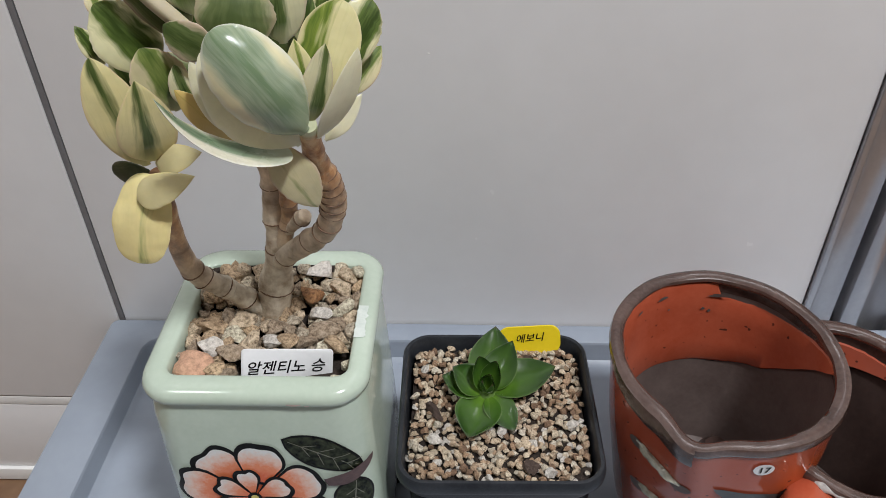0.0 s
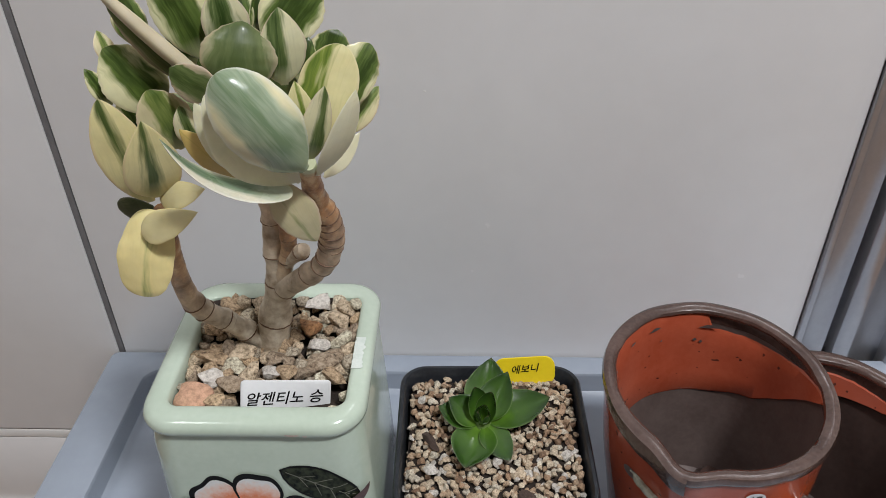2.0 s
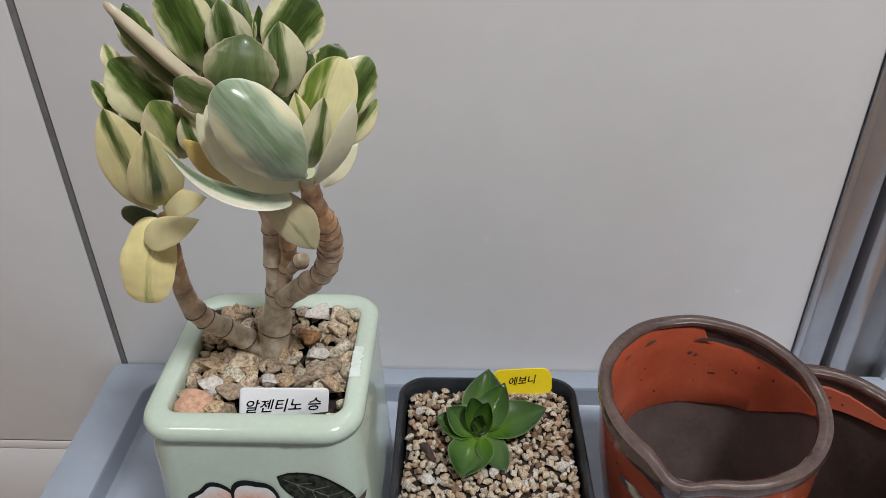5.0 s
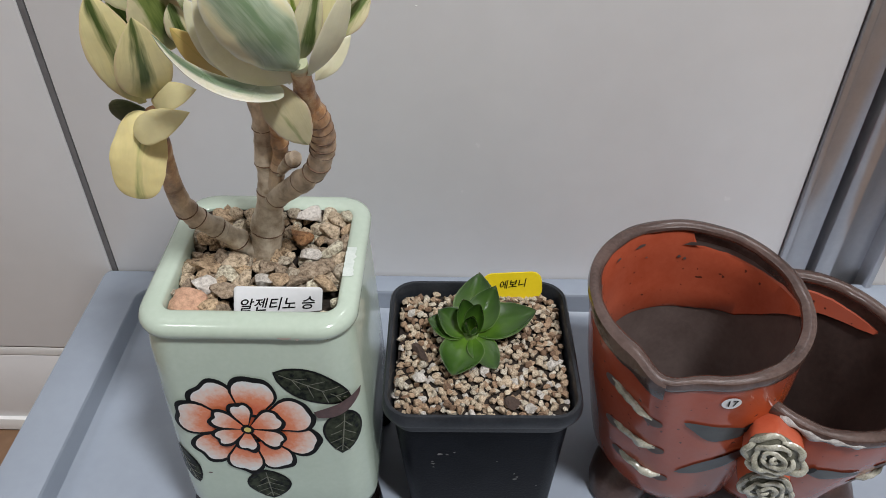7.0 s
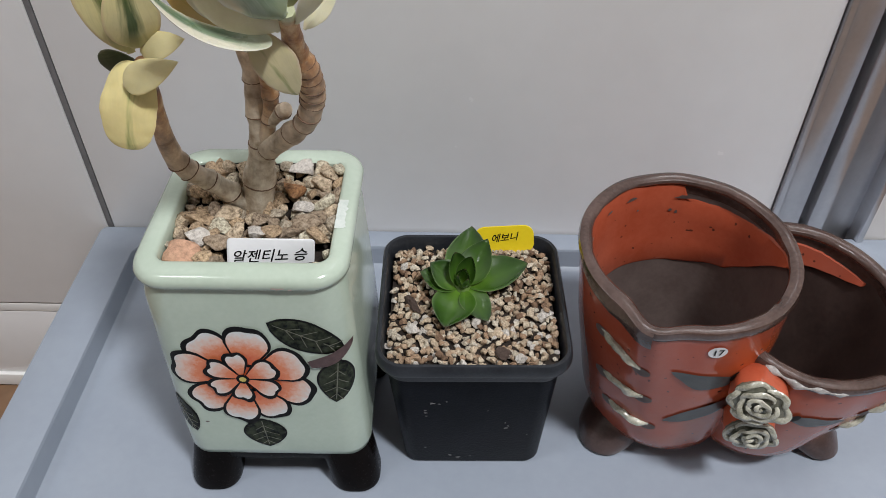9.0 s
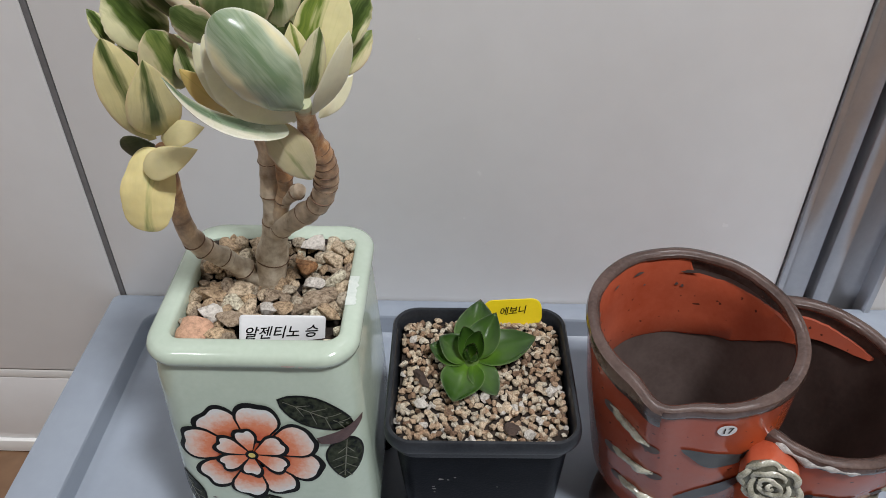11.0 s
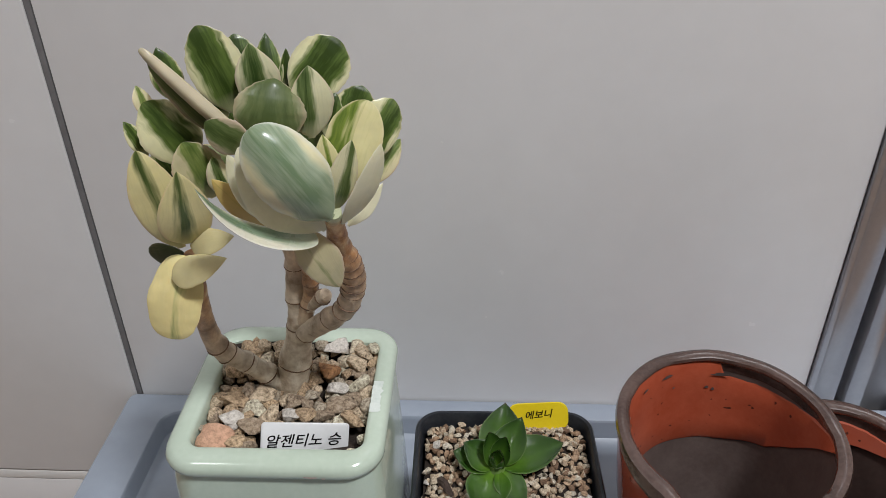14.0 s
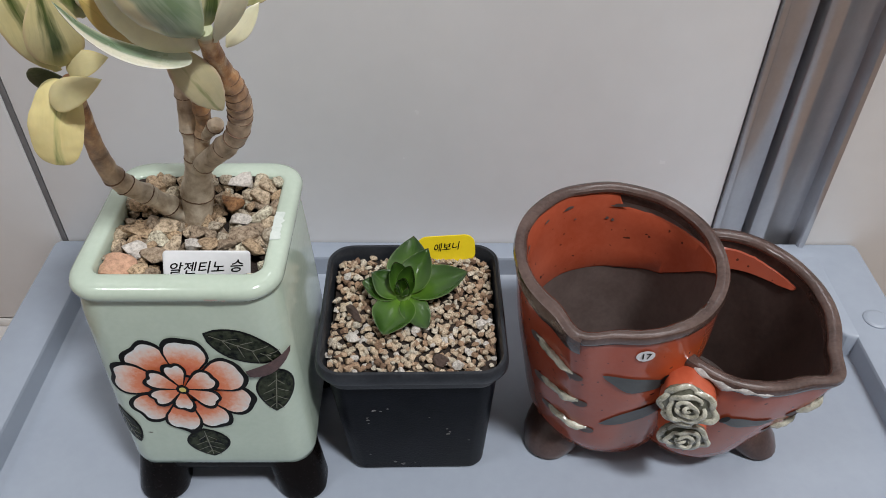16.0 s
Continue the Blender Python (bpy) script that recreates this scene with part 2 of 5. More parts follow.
    tree.links.new(colour, bsdf.inputs["Base Color"])
    tree.links.new(math_of(tree, "ADD", math_of(tree, "MULTIPLY", soft, 0.2), rough - 0.06), bsdf.inputs["Roughness"])
    bsdf.inputs["Coat Weight"].default_value = 0.12
    bsdf.inputs["Specular IOR Level"].default_value = 0.28
    bsdf.inputs["Coat Roughness"].default_value = 0.16
    bsdf.inputs["Subsurface Weight"].default_value = 0.15
    bsdf.inputs["Subsurface Radius"].default_value = (0.004, 0.003, 0.0015)
    bsdf.inputs["Subsurface Scale"].default_value = 0.5
    bump_of(tree, bsdf, math_of(tree, "ADD", soft, math_of(tree, "MULTIPLY", thin, 0.5)), 0.16, 0.0006)
    return m


CREAM, PINK = (0.70, 0.67, 0.41), (0.52, 0.40, 0.31)
LEAF = {
    "green": variegated("green_leaf", (0.030, 0.054, 0.008), (0.110, 0.162, 0.036), CREAM, 0.66, (0.52, 0.47, 0.31), 0.30, 0.45),
    "stripe": variegated("striped_leaf", (0.036, 0.068, 0.014), (0.140, 0.190, 0.066), (0.70, 0.67, 0.44), 0.42, PINK, 0.28, 0.42),
    "pale": variegated("bloomed_leaf", (0.150, 0.215, 0.120), (0.345, 0.400, 0.290), (0.68, 0.63, 0.40), 0.66, (0.62, 0.62, 0.52), 0.20, 0.28, (0.30, 0.36, 0.23)),
    "olive": variegated("olive_leaf", (0.070, 0.098, 0.030), (0.130, 0.160, 0.062), (0.33, 0.32, 0.19), 0.80, (0.42, 0.34, 0.23), 0.36, 0.35, (0.17, 0.20, 0.09)),
    "cream": variegated("cream_leaf", (0.27, 0.32, 0.20), (0.45, 0.47, 0.34), (0.74, 0.71, 0.50), -0.08, (0.74, 0.70, 0.56), 0.26, 0.35),
    "lemon": variegated("lemon_leaf", (0.070, 0.125, 0.016), (0.19, 0.25, 0.045), (0.71, 0.65, 0.35), 0.22, (0.66, 0.57, 0.34), 0.30, 0.60),
    "gold": variegated("golden_leaf", (0.20, 0.19, 0.05), (0.40, 0.33, 0.08), (0.62, 0.46, 0.16), 0.0, (0.62, 0.50, 0.24), 0.32, 0.40),
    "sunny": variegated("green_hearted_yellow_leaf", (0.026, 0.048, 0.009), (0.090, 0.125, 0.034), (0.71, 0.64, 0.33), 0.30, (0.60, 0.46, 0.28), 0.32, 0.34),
    "yellow": variegated("yellow_leaf", (0.16, 0.19, 0.07), (0.42, 0.41, 0.17), (0.74, 0.63, 0.30), 0.04, (0.70, 0.58, 0.28), 0.38, 0.50),
    "pinkish": variegated("pink_edged_leaf", (0.070, 0.115, 0.020), (0.19, 0.24, 0.065), (0.62, 0.56, 0.34), 0.38, (0.56, 0.42, 0.31), 0.34, 0.45),
    "long": variegated("long_leaf", (0.115, 0.175, 0.100), (0.24, 0.30, 0.20), (0.66, 0.63, 0.50), 0.46, (0.72, 0.70, 0.62), 0.24, 0.25),
    "butter": variegated("buttery_leaf", (0.36, 0.36, 0.15), (0.54, 0.50, 0.22), (0.70, 0.62, 0.34), -0.20, (0.66, 0.55, 0.26), 0.36, 0.35),
    "tan": variegated("tan_leaf_edge", (0.27, 0.26, 0.13), (0.42, 0.38, 0.24), (0.54, 0.47, 0.33), 0.02, (0.50, 0.45, 0.30), 0.36, 0.3),
    "edge": variegated("tan_edged_leaf", (0.050, 0.078, 0.018), (0.120, 0.155, 0.055), (0.42, 0.35, 0.24), 0.70, (0.54, 0.42, 0.32), 0.34, 0.35, (0.30, 0.26, 0.16)),
    "dim": variegated("dull_green_leaf", (0.045, 0.065, 0.028), (0.085, 0.110, 0.050), (0.2, 0.2, 0.10), 0.9, (0.14, 0.15, 0.10), 0.38, 0.3, (0.08, 0.10, 0.06)),
}


def rosette_skin():
    m, tree, bsdf = nodes_of("glossy_green_skin")
    uv = tree.nodes.new("ShaderNodeUVMap").outputs[0]
    sep = tree.nodes.new("ShaderNodeSeparateXYZ")
    tree.links.new(uv, sep.inputs[0])
    across = math_of(tree, "ABSOLUTE", math_of(tree, "SUBTRACT", math_of(tree, "MULTIPLY", sep.outputs[1], 2.0), 1.0))
    soft = noise_of(tree, coords(tree, "Object", True), 120, 3.0)
    heart = math_of(tree, "ADD", math_of(tree, "MULTIPLY", sep.outputs[0], 0.55), math_of(tree, "ADD", math_of(tree, "MULTIPLY", across, 0.22), math_of(tree, "MULTIPLY", soft, 0.30)))
    base = ramp_of(tree, heart, [(0.20, (0.110, 0.215, 0.022)), (0.45, (0.046, 0.108, 0.013)), (0.85, (0.014, 0.040, 0.008))])
    brim = ramp_of(tree, across, [(0.93, (0, 0, 0)), (0.995, (1, 1, 1))])
    tip = ramp_of(tree, sep.outputs[0], [(0.94, (0, 0, 0)), (1.0, (1, 1, 1))])
    colour = mix_of(tree, math_of(tree, "MULTIPLY", brim, 0.35), base, (0.22, 0.30, 0.11))
    colour = mix_of(tree, math_of(tree, "MULTIPLY", tip, 0.8), colour, (0.06, 0.03, 0.02))
    tree.links.new(colour, bsdf.inputs["Base Color"])
    bsdf.inputs["Coat Weight"].default_value = 0.55
    bsdf.inputs["Coat Roughness"].default_value = 0.07
    bsdf.inputs["Specular IOR Level"].default_value = 0.3
    tree.links.new(math_of(tree, "ADD", math_of(tree, "MULTIPLY", soft, 0.15), 0.13), bsdf.inputs["Roughness"])
    bsdf.inputs["Subsurface Weight"].default_value = 0.1
    bsdf.inputs["Subsurface Radius"].default_value = (0.002, 0.003, 0.001)
    bsdf.inputs["Subsurface Scale"].default_value = 0.5
    return m


M_ROSETTE = rosette_skin()


def stem_skin():
    """Tan corky stem; the shoots redden towards their leaves."""
    m, tree, bsdf = nodes_of("tan_corky_stem")
    uv = tree.nodes.new("ShaderNodeUVMap").outputs[0]
    sep = tree.nodes.new("ShaderNodeSeparateXYZ")
    tree.links.new(uv, sep.inputs[0])
    where = coords(tree)
    n = noise_of(tree, where, 170, 5.0)
    base = ramp_of(tree, n, [(0.32, (0.35, 0.265, 0.180)), (0.48, (0.59, 0.50, 0.38)), (0.66, (0.80, 0.73, 0.60))])
    young = ramp_of(tree, n, [(0.34, (0.165, 0.068, 0.025)), (0.5, (0.40, 0.195, 0.078)), (0.66, (0.64, 0.43, 0.23))])
    age = ramp_of(tree, math_of(tree, "ADD", sep.outputs[0], math_of(tree, "MULTIPLY", math_of(tree, "SUBTRACT", n, 0.5), 0.5)), [(0.30, (0, 0, 0)), (0.72, (1, 1, 1))])
    skin = mix_of(tree, age, base, young)
    shoot = ramp_of(tree, sep.outputs[0], [(0.895, (0, 0, 0)), (0.93, (1, 1, 1))])
    patch = ramp_of(tree, noise_of(tree, where, 75, 3.0), [(0.54, (0, 0, 0)), (0.66, (0.30, 0.30, 0.30))])
    ring_at = tree.nodes.new("ShaderNodeCombineXYZ")
    tree.links.new(math_of(tree, "MULTIPLY", sep.outputs[0], 34.0), ring_at.inputs[0])
    tree.links.new(math_of(tree, "MULTIPLY", n, 1.6), ring_at.inputs[1])
    rings = noise_of(tree, ring_at.outputs[0], 1.0, 2.0, 0.5)
    skin = mix_of(tree, math_of(tree, "MULTIPLY", age, ramp_of(tree, rings, [(0.56, (0, 0, 0)), (0.66, (0.55, 0.55, 0.55))])), skin, (0.58, 0.44, 0.28))
    skin = mix_of(tree, ramp_of(tree, rings, [(0.28, (0.6, 0.6, 0.6)), (0.38, (0, 0, 0))]), skin, (0.20, 0.115, 0.062))
    tree.links.new(mix_of(tree, shoot, mix_of(tree, patch, skin, (0.22, 0.125, 0.070)), (0.50, 0.52, 0.33)), bsdf.inputs["Base Color"])
    bsdf.inputs["Roughness"].default_value = 0.42
    long = tree.nodes.new("ShaderNodeMapping")
    long.inputs["Scale"].default_value = (1.0, 1.0, 0.16)
    tree.links.new(where, long.inputs["Vector"])
    fibre = noise_of(tree, long.outputs[0], 700, 4.0, 0.6)
    rough = math_of(tree, "ADD", math_of(tree, "MULTIPLY", fibre, 0.7), math_of(tree, "MULTIPLY", noise_of(tree, where, 420, 4.0), 0.5))
    rough = math_of(tree, "ADD", rough, math_of(tree, "MULTIPLY", rings, 0.7))
    bump_of(tree, bsdf, rough, 0.60, 0.0008)
    return m


M_STEM = stem_skin()
M_SCAR = surface("dark_leaf_scar", (0.085, 0.044, 0.024), (0.22, 0.125, 0.070), 300, 0.7)


def gravel(name, tones, fine=3.2, deep=0.0025, spots=0.9):
    """Stones that each take a tone of their own, speckled at a finer scale."""
    m, tree, bsdf = nodes_of(name)
    info = tree.nodes.new("ShaderNodeObjectInfo").outputs["Random"]
    geo = tree.nodes.new("ShaderNodeNewGeometry").outputs["Random Per Island"]
    pick = math_of(tree, "FRACT", math_of(tree, "ADD", info, geo))
    own = ramp_of(tree, pick, tones)
    own.node.color_ramp.interpolation = "CONSTANT"
    where = coords(tree, "Object", True)
    speck = noise_of(tree, where, fine, 6.0, 0.72)
    patch = noise_of(tree, where, fine * 0.35, 3.0)
    shade = ramp_of(tree, speck, [(0.34, (0.10, 0.075, 0.055)), (0.43, (0.50, 0.44, 0.38)), (0.53, (0.86, 0.82, 0.77)), (0.66, (1.2, 1.2, 1.2))])
    mul = tree.nodes.new("ShaderNodeMix")
    mul.data_type, mul.blend_type = "RGBA", "MULTIPLY"
    mul.inputs[0].default_value = spots
    tree.links.new(own, mul.inputs[6])
    tree.links.new(shade, mul.inputs[7])
    colour = mix_of(tree, ramp_of(tree, patch, [(0.58, (0, 0, 0)), (0.78, (0.25, 0.25, 0.25))]), mul.outputs[2], (0.60, 0.42, 0.25))
    tree.links.new(colour, bsdf.inputs["Base Color"])
    bsdf.inputs["Roughness"].default_value = 0.75
    bump_of(tree, bsdf, speck, 0.8, deep)
    return m


M_STONE = gravel("mixed_tan_gravel", [(0.0, (0.50, 0.40, 0.30)), (0.15, (0.74, 0.61, 0.45)), (0.3, (0.63, 0.56, 0.45)), (0.42, (0.74, 0.56, 0.37)), (0.55, (0.79, 0.75, 0.60)), (0.68, (0.60, 0.45, 0.30)), (0.82, (0.79, 0.71, 0.56)), (0.9, (0.44, 0.35, 0.26)), (1.0, (0.74, 0.69, 0.57))])
GRIT_TONES = [(0.0, (0.387, 0.258, 0.166)), (0.10, (0.651, 0.533, 0.395)), (0.24, (0.528, 0.387, 0.269)), (0.36, (0.704, 0.636, 0.521)), (0.47, (0.229, 0.142, 0.091)), (0.56, (0.598, 0.464, 0.340)), (0.66, (0.686, 0.585, 0.450)), (0.80, (0.458, 0.318, 0.213)), (0.88, (0.704, 0.654, 0.553)), (1.0, (0.440, 0.310, 0.205))]
M_PUMICE = gravel("pumice_grit", GRIT_TONES, 3.2, 0.0014, 0.75)
M_GRIT = gravel("loose_pumice", GRIT_TONES, 1300.0, 0.0006, 0.75)
M_WHITE_STONE = gravel("white_stone", [(0.0, (0.80, 0.76, 0.71)), (1.0, (0.87, 0.84, 0.80))], 3.2, 0.0025, 0.55)
M_PINK_STONE = gravel("salmon_stone", [(0.0, (0.68, 0.41, 0.28)), (1.0, (0.76, 0.50, 0.36))], 3.2, 0.002, 0.5)
M_RUST_STONE = gravel("rust_orange_stone", [(0.0, (0.50, 0.26, 0.12)), (1.0, (0.56, 0.32, 0.15))])


# ---- building blocks ----
def thing(name, place, label, category, group=""):
    ob = new(name)
    ob.location = place
    ob.empty_display_size = 0.01
    return tagged(ob, label, category, group)


def settle(ob, parent):
    if parent is not None:
        ob.parent = parent
        if parent.type == "EMPTY":
            ob.location = ob.location - parent.location


def part(name, bm, material, parent=None, label="", smooth=True, sharp=40):
    me = bpy.data.meshes.new(name)
    bmesh.ops.recalc_face_normals(bm, faces=bm.faces)
    if smooth:
        for f in bm.faces:
            f.smooth = True
        for e in bm.edges:
            if len(e.link_faces) == 2 and e.calc_face_angle(0) > radians(sharp):
                e.smooth = False
    bm.to_mesh(me)
    bm.free()
    me.materials.append(material)
    ob = new(name, me)
    settle(ob, parent)
    return tagged(ob, label)


def loft(rings, cap_first=False, cap_last=False, wrap=True, uv=None):
    """Quads between rings of points. uv(i, j) gives the map's place of point j of ring i."""
    bm = bmesh.new()
    layer = bm.loops.layers.uv.new("UVMap") if uv else None
    rows = [[bm.verts.new(p) for p in ring] for ring in rings]
    count = len(rows[0])
    for i in range(len(rows) - 1):
        for j in range(count if wrap else count - 1):
            k = (j + 1) % count
            f = bm.faces.new((rows[i][j], rows[i][k], rows[i + 1][k], rows[i + 1][j]))
            if uv:
                for loop, at in zip(f.loops, ((i, j), (i, k), (i + 1, k), (i + 1, j))):
                    loop[layer].uv = uv(*at)
    for flag, row, i in ((cap_first, rows[0], 0), (cap_last, rows[-1], len(rows) - 1)):
        if flag:
            f = bm.faces.new(row)
            if uv:
                for loop, j in zip(f.loops, range(count)):
                    loop[layer].uv = uv(i, j)
    return bm


def rrect(hw, hd, r, z, at=(0, 0), turn=0.0, n=6):
    pts = []
    for k, (sx, sy) in enumerate(((1, -1), (1, 1), (-1, 1), (-1, -1))):
        for i in range(n + 1):
            a = radians(-90 + 90 * k + 90 * i / n)
            x, y = sx * (hw - r) + r * math.cos(a), sy * (hd - r) + r * math.sin(a)
            pts.append((at[0] + x * math.cos(turn) - y * math.sin(turn), at[1] + x * math.sin(turn) + y * math.cos(turn), z))
    return pts


def box(x0, x1, y0, y1, z0, z1, r=0.0):
    bm = bmesh.new()
    bmesh.ops.create_cube(bm, size=1)
    for v in bm.verts:
        v.co = ((x0, x1)[v.co.x > 0], (y0, y1)[v.co.y > 0], (z0, z1)[v.co.z > 0])
    if r:
        bmesh.ops.bevel(bm, geom=bm.edges[:], offset=r, segments=2, affect="EDGES", profile=0.6)
    return bm


def structure(name, bm, material, label):
    return tagged(part(name, bm, material, None, label), "", "", "", "structure")


def lean(t, a, b):
    return a + (b - a) * t


def glide(points, steps):
    """Points along a smooth curve through the given ones."""
    p = [Vector(q) for q in points]
    p = [2 * p[0] - p[1]] + p + [2 * p[-1] - p[-2]]
    out = []
    for i in range(1, len(p) - 2):
        for k in range(steps):
            t = k / steps
            out.append(0.5 * (2 * p[i] + (p[i + 1] - p[i - 1]) * t + (2 * p[i - 1] - 5 * p[i] + 4 * p[i + 1] - p[i + 2]) * t * t + (3 * p[i] - p[i - 1] - 3 * p[i + 1] + p[i + 2]) * t ** 3))
    return out + [p[-2]]


def tube_rings(line, radius, n=14, flat=1.0, up=Vector((0, -1, 0.3)), wobble=0.0):
    rings = []
    for i, c in enumerate(line):
        a = (line[min(i + 1, len(line) - 1)] - line[max(i - 1, 0)]).normalized()
        s = a.cross(up).normalized()
        t = s.cross(a)
        r = radius(i / (len(line) - 1))
        rings.append([c + (s * math.cos(q) + t * math.sin(q) * flat) * r * (1 + wobble * noise.noise(c * 300 + Vector((math.cos(q), math.sin(q), 0)))) for q in (2 * math.pi * k / n for k in range(n))])
    return rings


# ---- the room ----
WALL = 0.4748
FLOOR, CEIL = -0.165, 2.12
structure("floor", box(-1.5, 1.5, -3.2, 0.60, FLOOR - 0.05, FLOOR), M_FLOOR, "brown wooden floor below the shelf")
structure("ceiling", box(-1.5, 1.5, -3.2, 0.60, CEIL, CEIL + 0.05), M_WHITE, "white ceiling")
# unseen walls added to close the room and hold the fill light down
structure("wall_south", box(-1.5, 1.5, -3.25, -3.20, FLOOR, CEIL), M_DIM_WALL, "unseen dark wall that keeps fill light low")
structure("wall_west", box(-1.55, -1.50, -3.2, 0.60, FLOOR, CEIL), M_FILL_WALL, "unseen grey wall that bounces some fill light")
structure("wall_east", box(1.50, 1.55, -3.2, 0.60, FLOOR, CEIL), M_FILL_WALL, "unseen grey wall that bounces some fill light")
structure("wall_north", box(-1.5, 1.5, 0.50, 0.60, FLOOR, CEIL), M_DARK_GAP, "wall behind the door panels")

structure("door_1", box(-0.2303, 0.2146, WALL, WALL + 0.02, FLOOR, CEIL, 0.0008), M_PANEL, "smooth light grey laminate door panel")
structure("door_2", box(-1.49, -0.2351, WALL, WALL + 0.02, -0.0630, CEIL, 0.0008), M_PANEL, "light grey laminate side panel")
structure("trim_1", box(-0.2351, -0.2314, WALL + 0.0007, WALL + 0.02, FLOOR, CEIL, 0.0008), M_GASKET, "grey gasket strip in the door joint")
structure("trim_2", box(-1.49, -0.2351, WALL + 0.0007, WALL + 0.02, -0.0733, -0.0650, 0.0006), M_STRIP, "white strip across the side panel")
structure("door_3", box(-1.49, -0.2351, WALL + 0.001, WALL + 0.02, -0.1490, -0.0741, 0.0006), M_PANEL, "light grey lower panel")
structure("trim_3", box(-1.49, -0.2351, WALL - 0.002, WALL + 0.02, -0.1632, -0.1494, 0.0008), M_STRIP, "white bottom rail")
structure("door_4", box(0.2818, 1.49, WALL, WALL + 0.02, FLOOR, CEIL, 0.0008), M_PANEL_WARM, "warm white laminate panel")


fleck = bmesh.new()
bmesh.ops.create_icosphere(fleck, subdivisions=1, radius=0.0007)
fleck.transform(pose(-0.0213, WALL, 0.2062) @ Matrix.Diagonal((1.2, 0.4, 0.7, 1)))
structure("trim_5", fleck, M_STRIP, "tiny white fleck stuck on the door panel")


def door_profile():
    """Aluminium upright: two lit flanges and a flat web, with shaded channels between."""
    line = [(0.2151, 0.012), (0.2151, -0.0025), (0.2156, -0.003), (0.2188, -0.003), (0.2196, -0.0024), (0.2204, 0.0008), (0.2230, 0.0022), (0.2290, 0.0036), (0.2340, 0.0038), (0.2372, 0.0030),
            (0.2376, 0.0085), (0.2402, 0.0085), (0.2406, -0.0030), (0.2416, -0.0036), (0.2500, -0.0034), (0.2525, -0.0020), (0.2560, 0.0024), (0.2640, 0.0062), (0.2700, 0.0070), (0.2758, 0.0066), (0.2768, -0.0044), (0.2774, -0.005), (0.2802, -0.005), (0.2810, -0.0045), (0.2812, 0.012)]
    rings = [[(x, WALL + y, z) for x, y in line] for z in (FLOOR, CEIL)]
    return structure("trim_4", loft(rings, True, True), M_ALU, "ribbed aluminium door profile")


door_profile()

for k, (lx, ly, lw, ld, power) in enumerate(LAMPS):
    lamp_body = thing("ceiling_light", (lx, ly, CEIL), "flat white ceiling light panel", "lamp", "ceiling lights")
    frame_bm = loft([rrect(lw / 2 + 0.02, ld / 2 + 0.02, 0.01, z, (lx, ly)) for z in (CEIL, CEIL - 0.045)] + [rrect(lw / 2 + 0.005, ld / 2 + 0.005, 0.01, z, (lx, ly)) for z in (CEIL - 0.045, CEIL - 0.02)], True, True)
    part("frame", frame_bm, M_WHITE, lamp_body)

# ---- the tray on its stand ----
stand = thing("low_stand", (0.04, 0.27, FLOOR), "plain white low stand under the tray", "stand")
part("top", box(-0.19, 0.27, 0.10, 0.45, -0.025, -0.0032, 0.003), M_WHITE, stand)
for sx in (-0.175, 0.225):
    for sy in (0.115, 0.405):
        part("leg", box(sx, sx + 0.03, sy, sy + 0.03, FLOOR, -0.025, 0.002), M_WHITE, stand)


def build_tray():
    cx, cy = 0.0400, 0.2645
    hw, hd = 0.2785, 0.2098
    ix, iy, ihw, ihd = 0.0380, 0.2710, 0.2476, 0.1868
    zr = 0.0169
    prof = [(hw - 0.003, hd - 0.003, 0.006, -0.003, 0), (hw - 0.001, hd - 0.001, 0.006, 0.002, 0), (hw, hd, 0.005, zr - 0.002, 0), (hw - 0.0006, hd - 0.0006, 0.005, zr - 0.0006, 0), (hw - 0.002, hd - 0.002, 0.005, zr, 0),
            (ihw + 0.0015, ihd + 0.0015, 0.014, zr, 1), (ihw + 0.0004, ihd + 0.0004, 0.013, zr - 0.0005, 1), (ihw - 0.0002, ihd - 0.0002, 0.0125, zr - 0.002, 1), (ihw - 0.0012, ihd - 0.0012, 0.011, 0.0022, 1), (ihw - 0.0036, ihd - 0.0036, 0.010, 0.0006, 1), (ihw - 0.006, ihd - 0.006, 0.009, 0.0, 1)]
    rings = [rrect(a, b, r, z, (ix, iy) if inner else (cx, cy), 0, 8) for a, b, r, z, inner in prof]
    tray = thing("tray", (cx, cy, -0.003), "grey-blue plastic tray with a wide flat rim", "tray")
    part("rim", loft(rings[3:8]), M_TRAY, tray, "wide flat rim")
    # raised back corner with a round cap over its post
    far, side = iy + ihd + 0.001, ix + ihw + 0.001
    plan = [(side, far), (0.200, far), (0.200, 0.412), (0.206, 0.4035), (0.214, 0.4000), (0.268, 0.3985), (0.2755, 0.3955), (0.2795, 0.3880), (side, 0.3865)]
    block = [[(lean(k, x, side), lean(k, y, far), z) for x, y in plan] for k, z in ((-0.035, -0.002), (-0.02, 0.006), (0.0, zr - 0.0022), (0.012, zr - 0.0006), (0.03, zr + 0.0002))]
    part("corner_block", loft(block, True, True), M_TRAY, tray, "raised corner of the tray")
    part("post_cap", loft([[(0.3030 + r * math.cos(q), 0.4020 + r * math.sin(q), zr + z) for q in (2 * math.pi * k / 28 for k in range(28))] for r, z in ((0.0080, -0.002), (0.0080, 0.0006), (0.0072, 0.0014), (0.0050, 0.0018), (0.0020, 0.0019))], True, True), M_TRAY, tray, "round cap over the post")
    part("outer_wall", loft(rings[:4], True), M_TRAY, tray)
    part("floor_panel", loft(rings[7:], False, True), M_TRAY, tray, "recessed floor of the tray")
    return tray


build_tray()


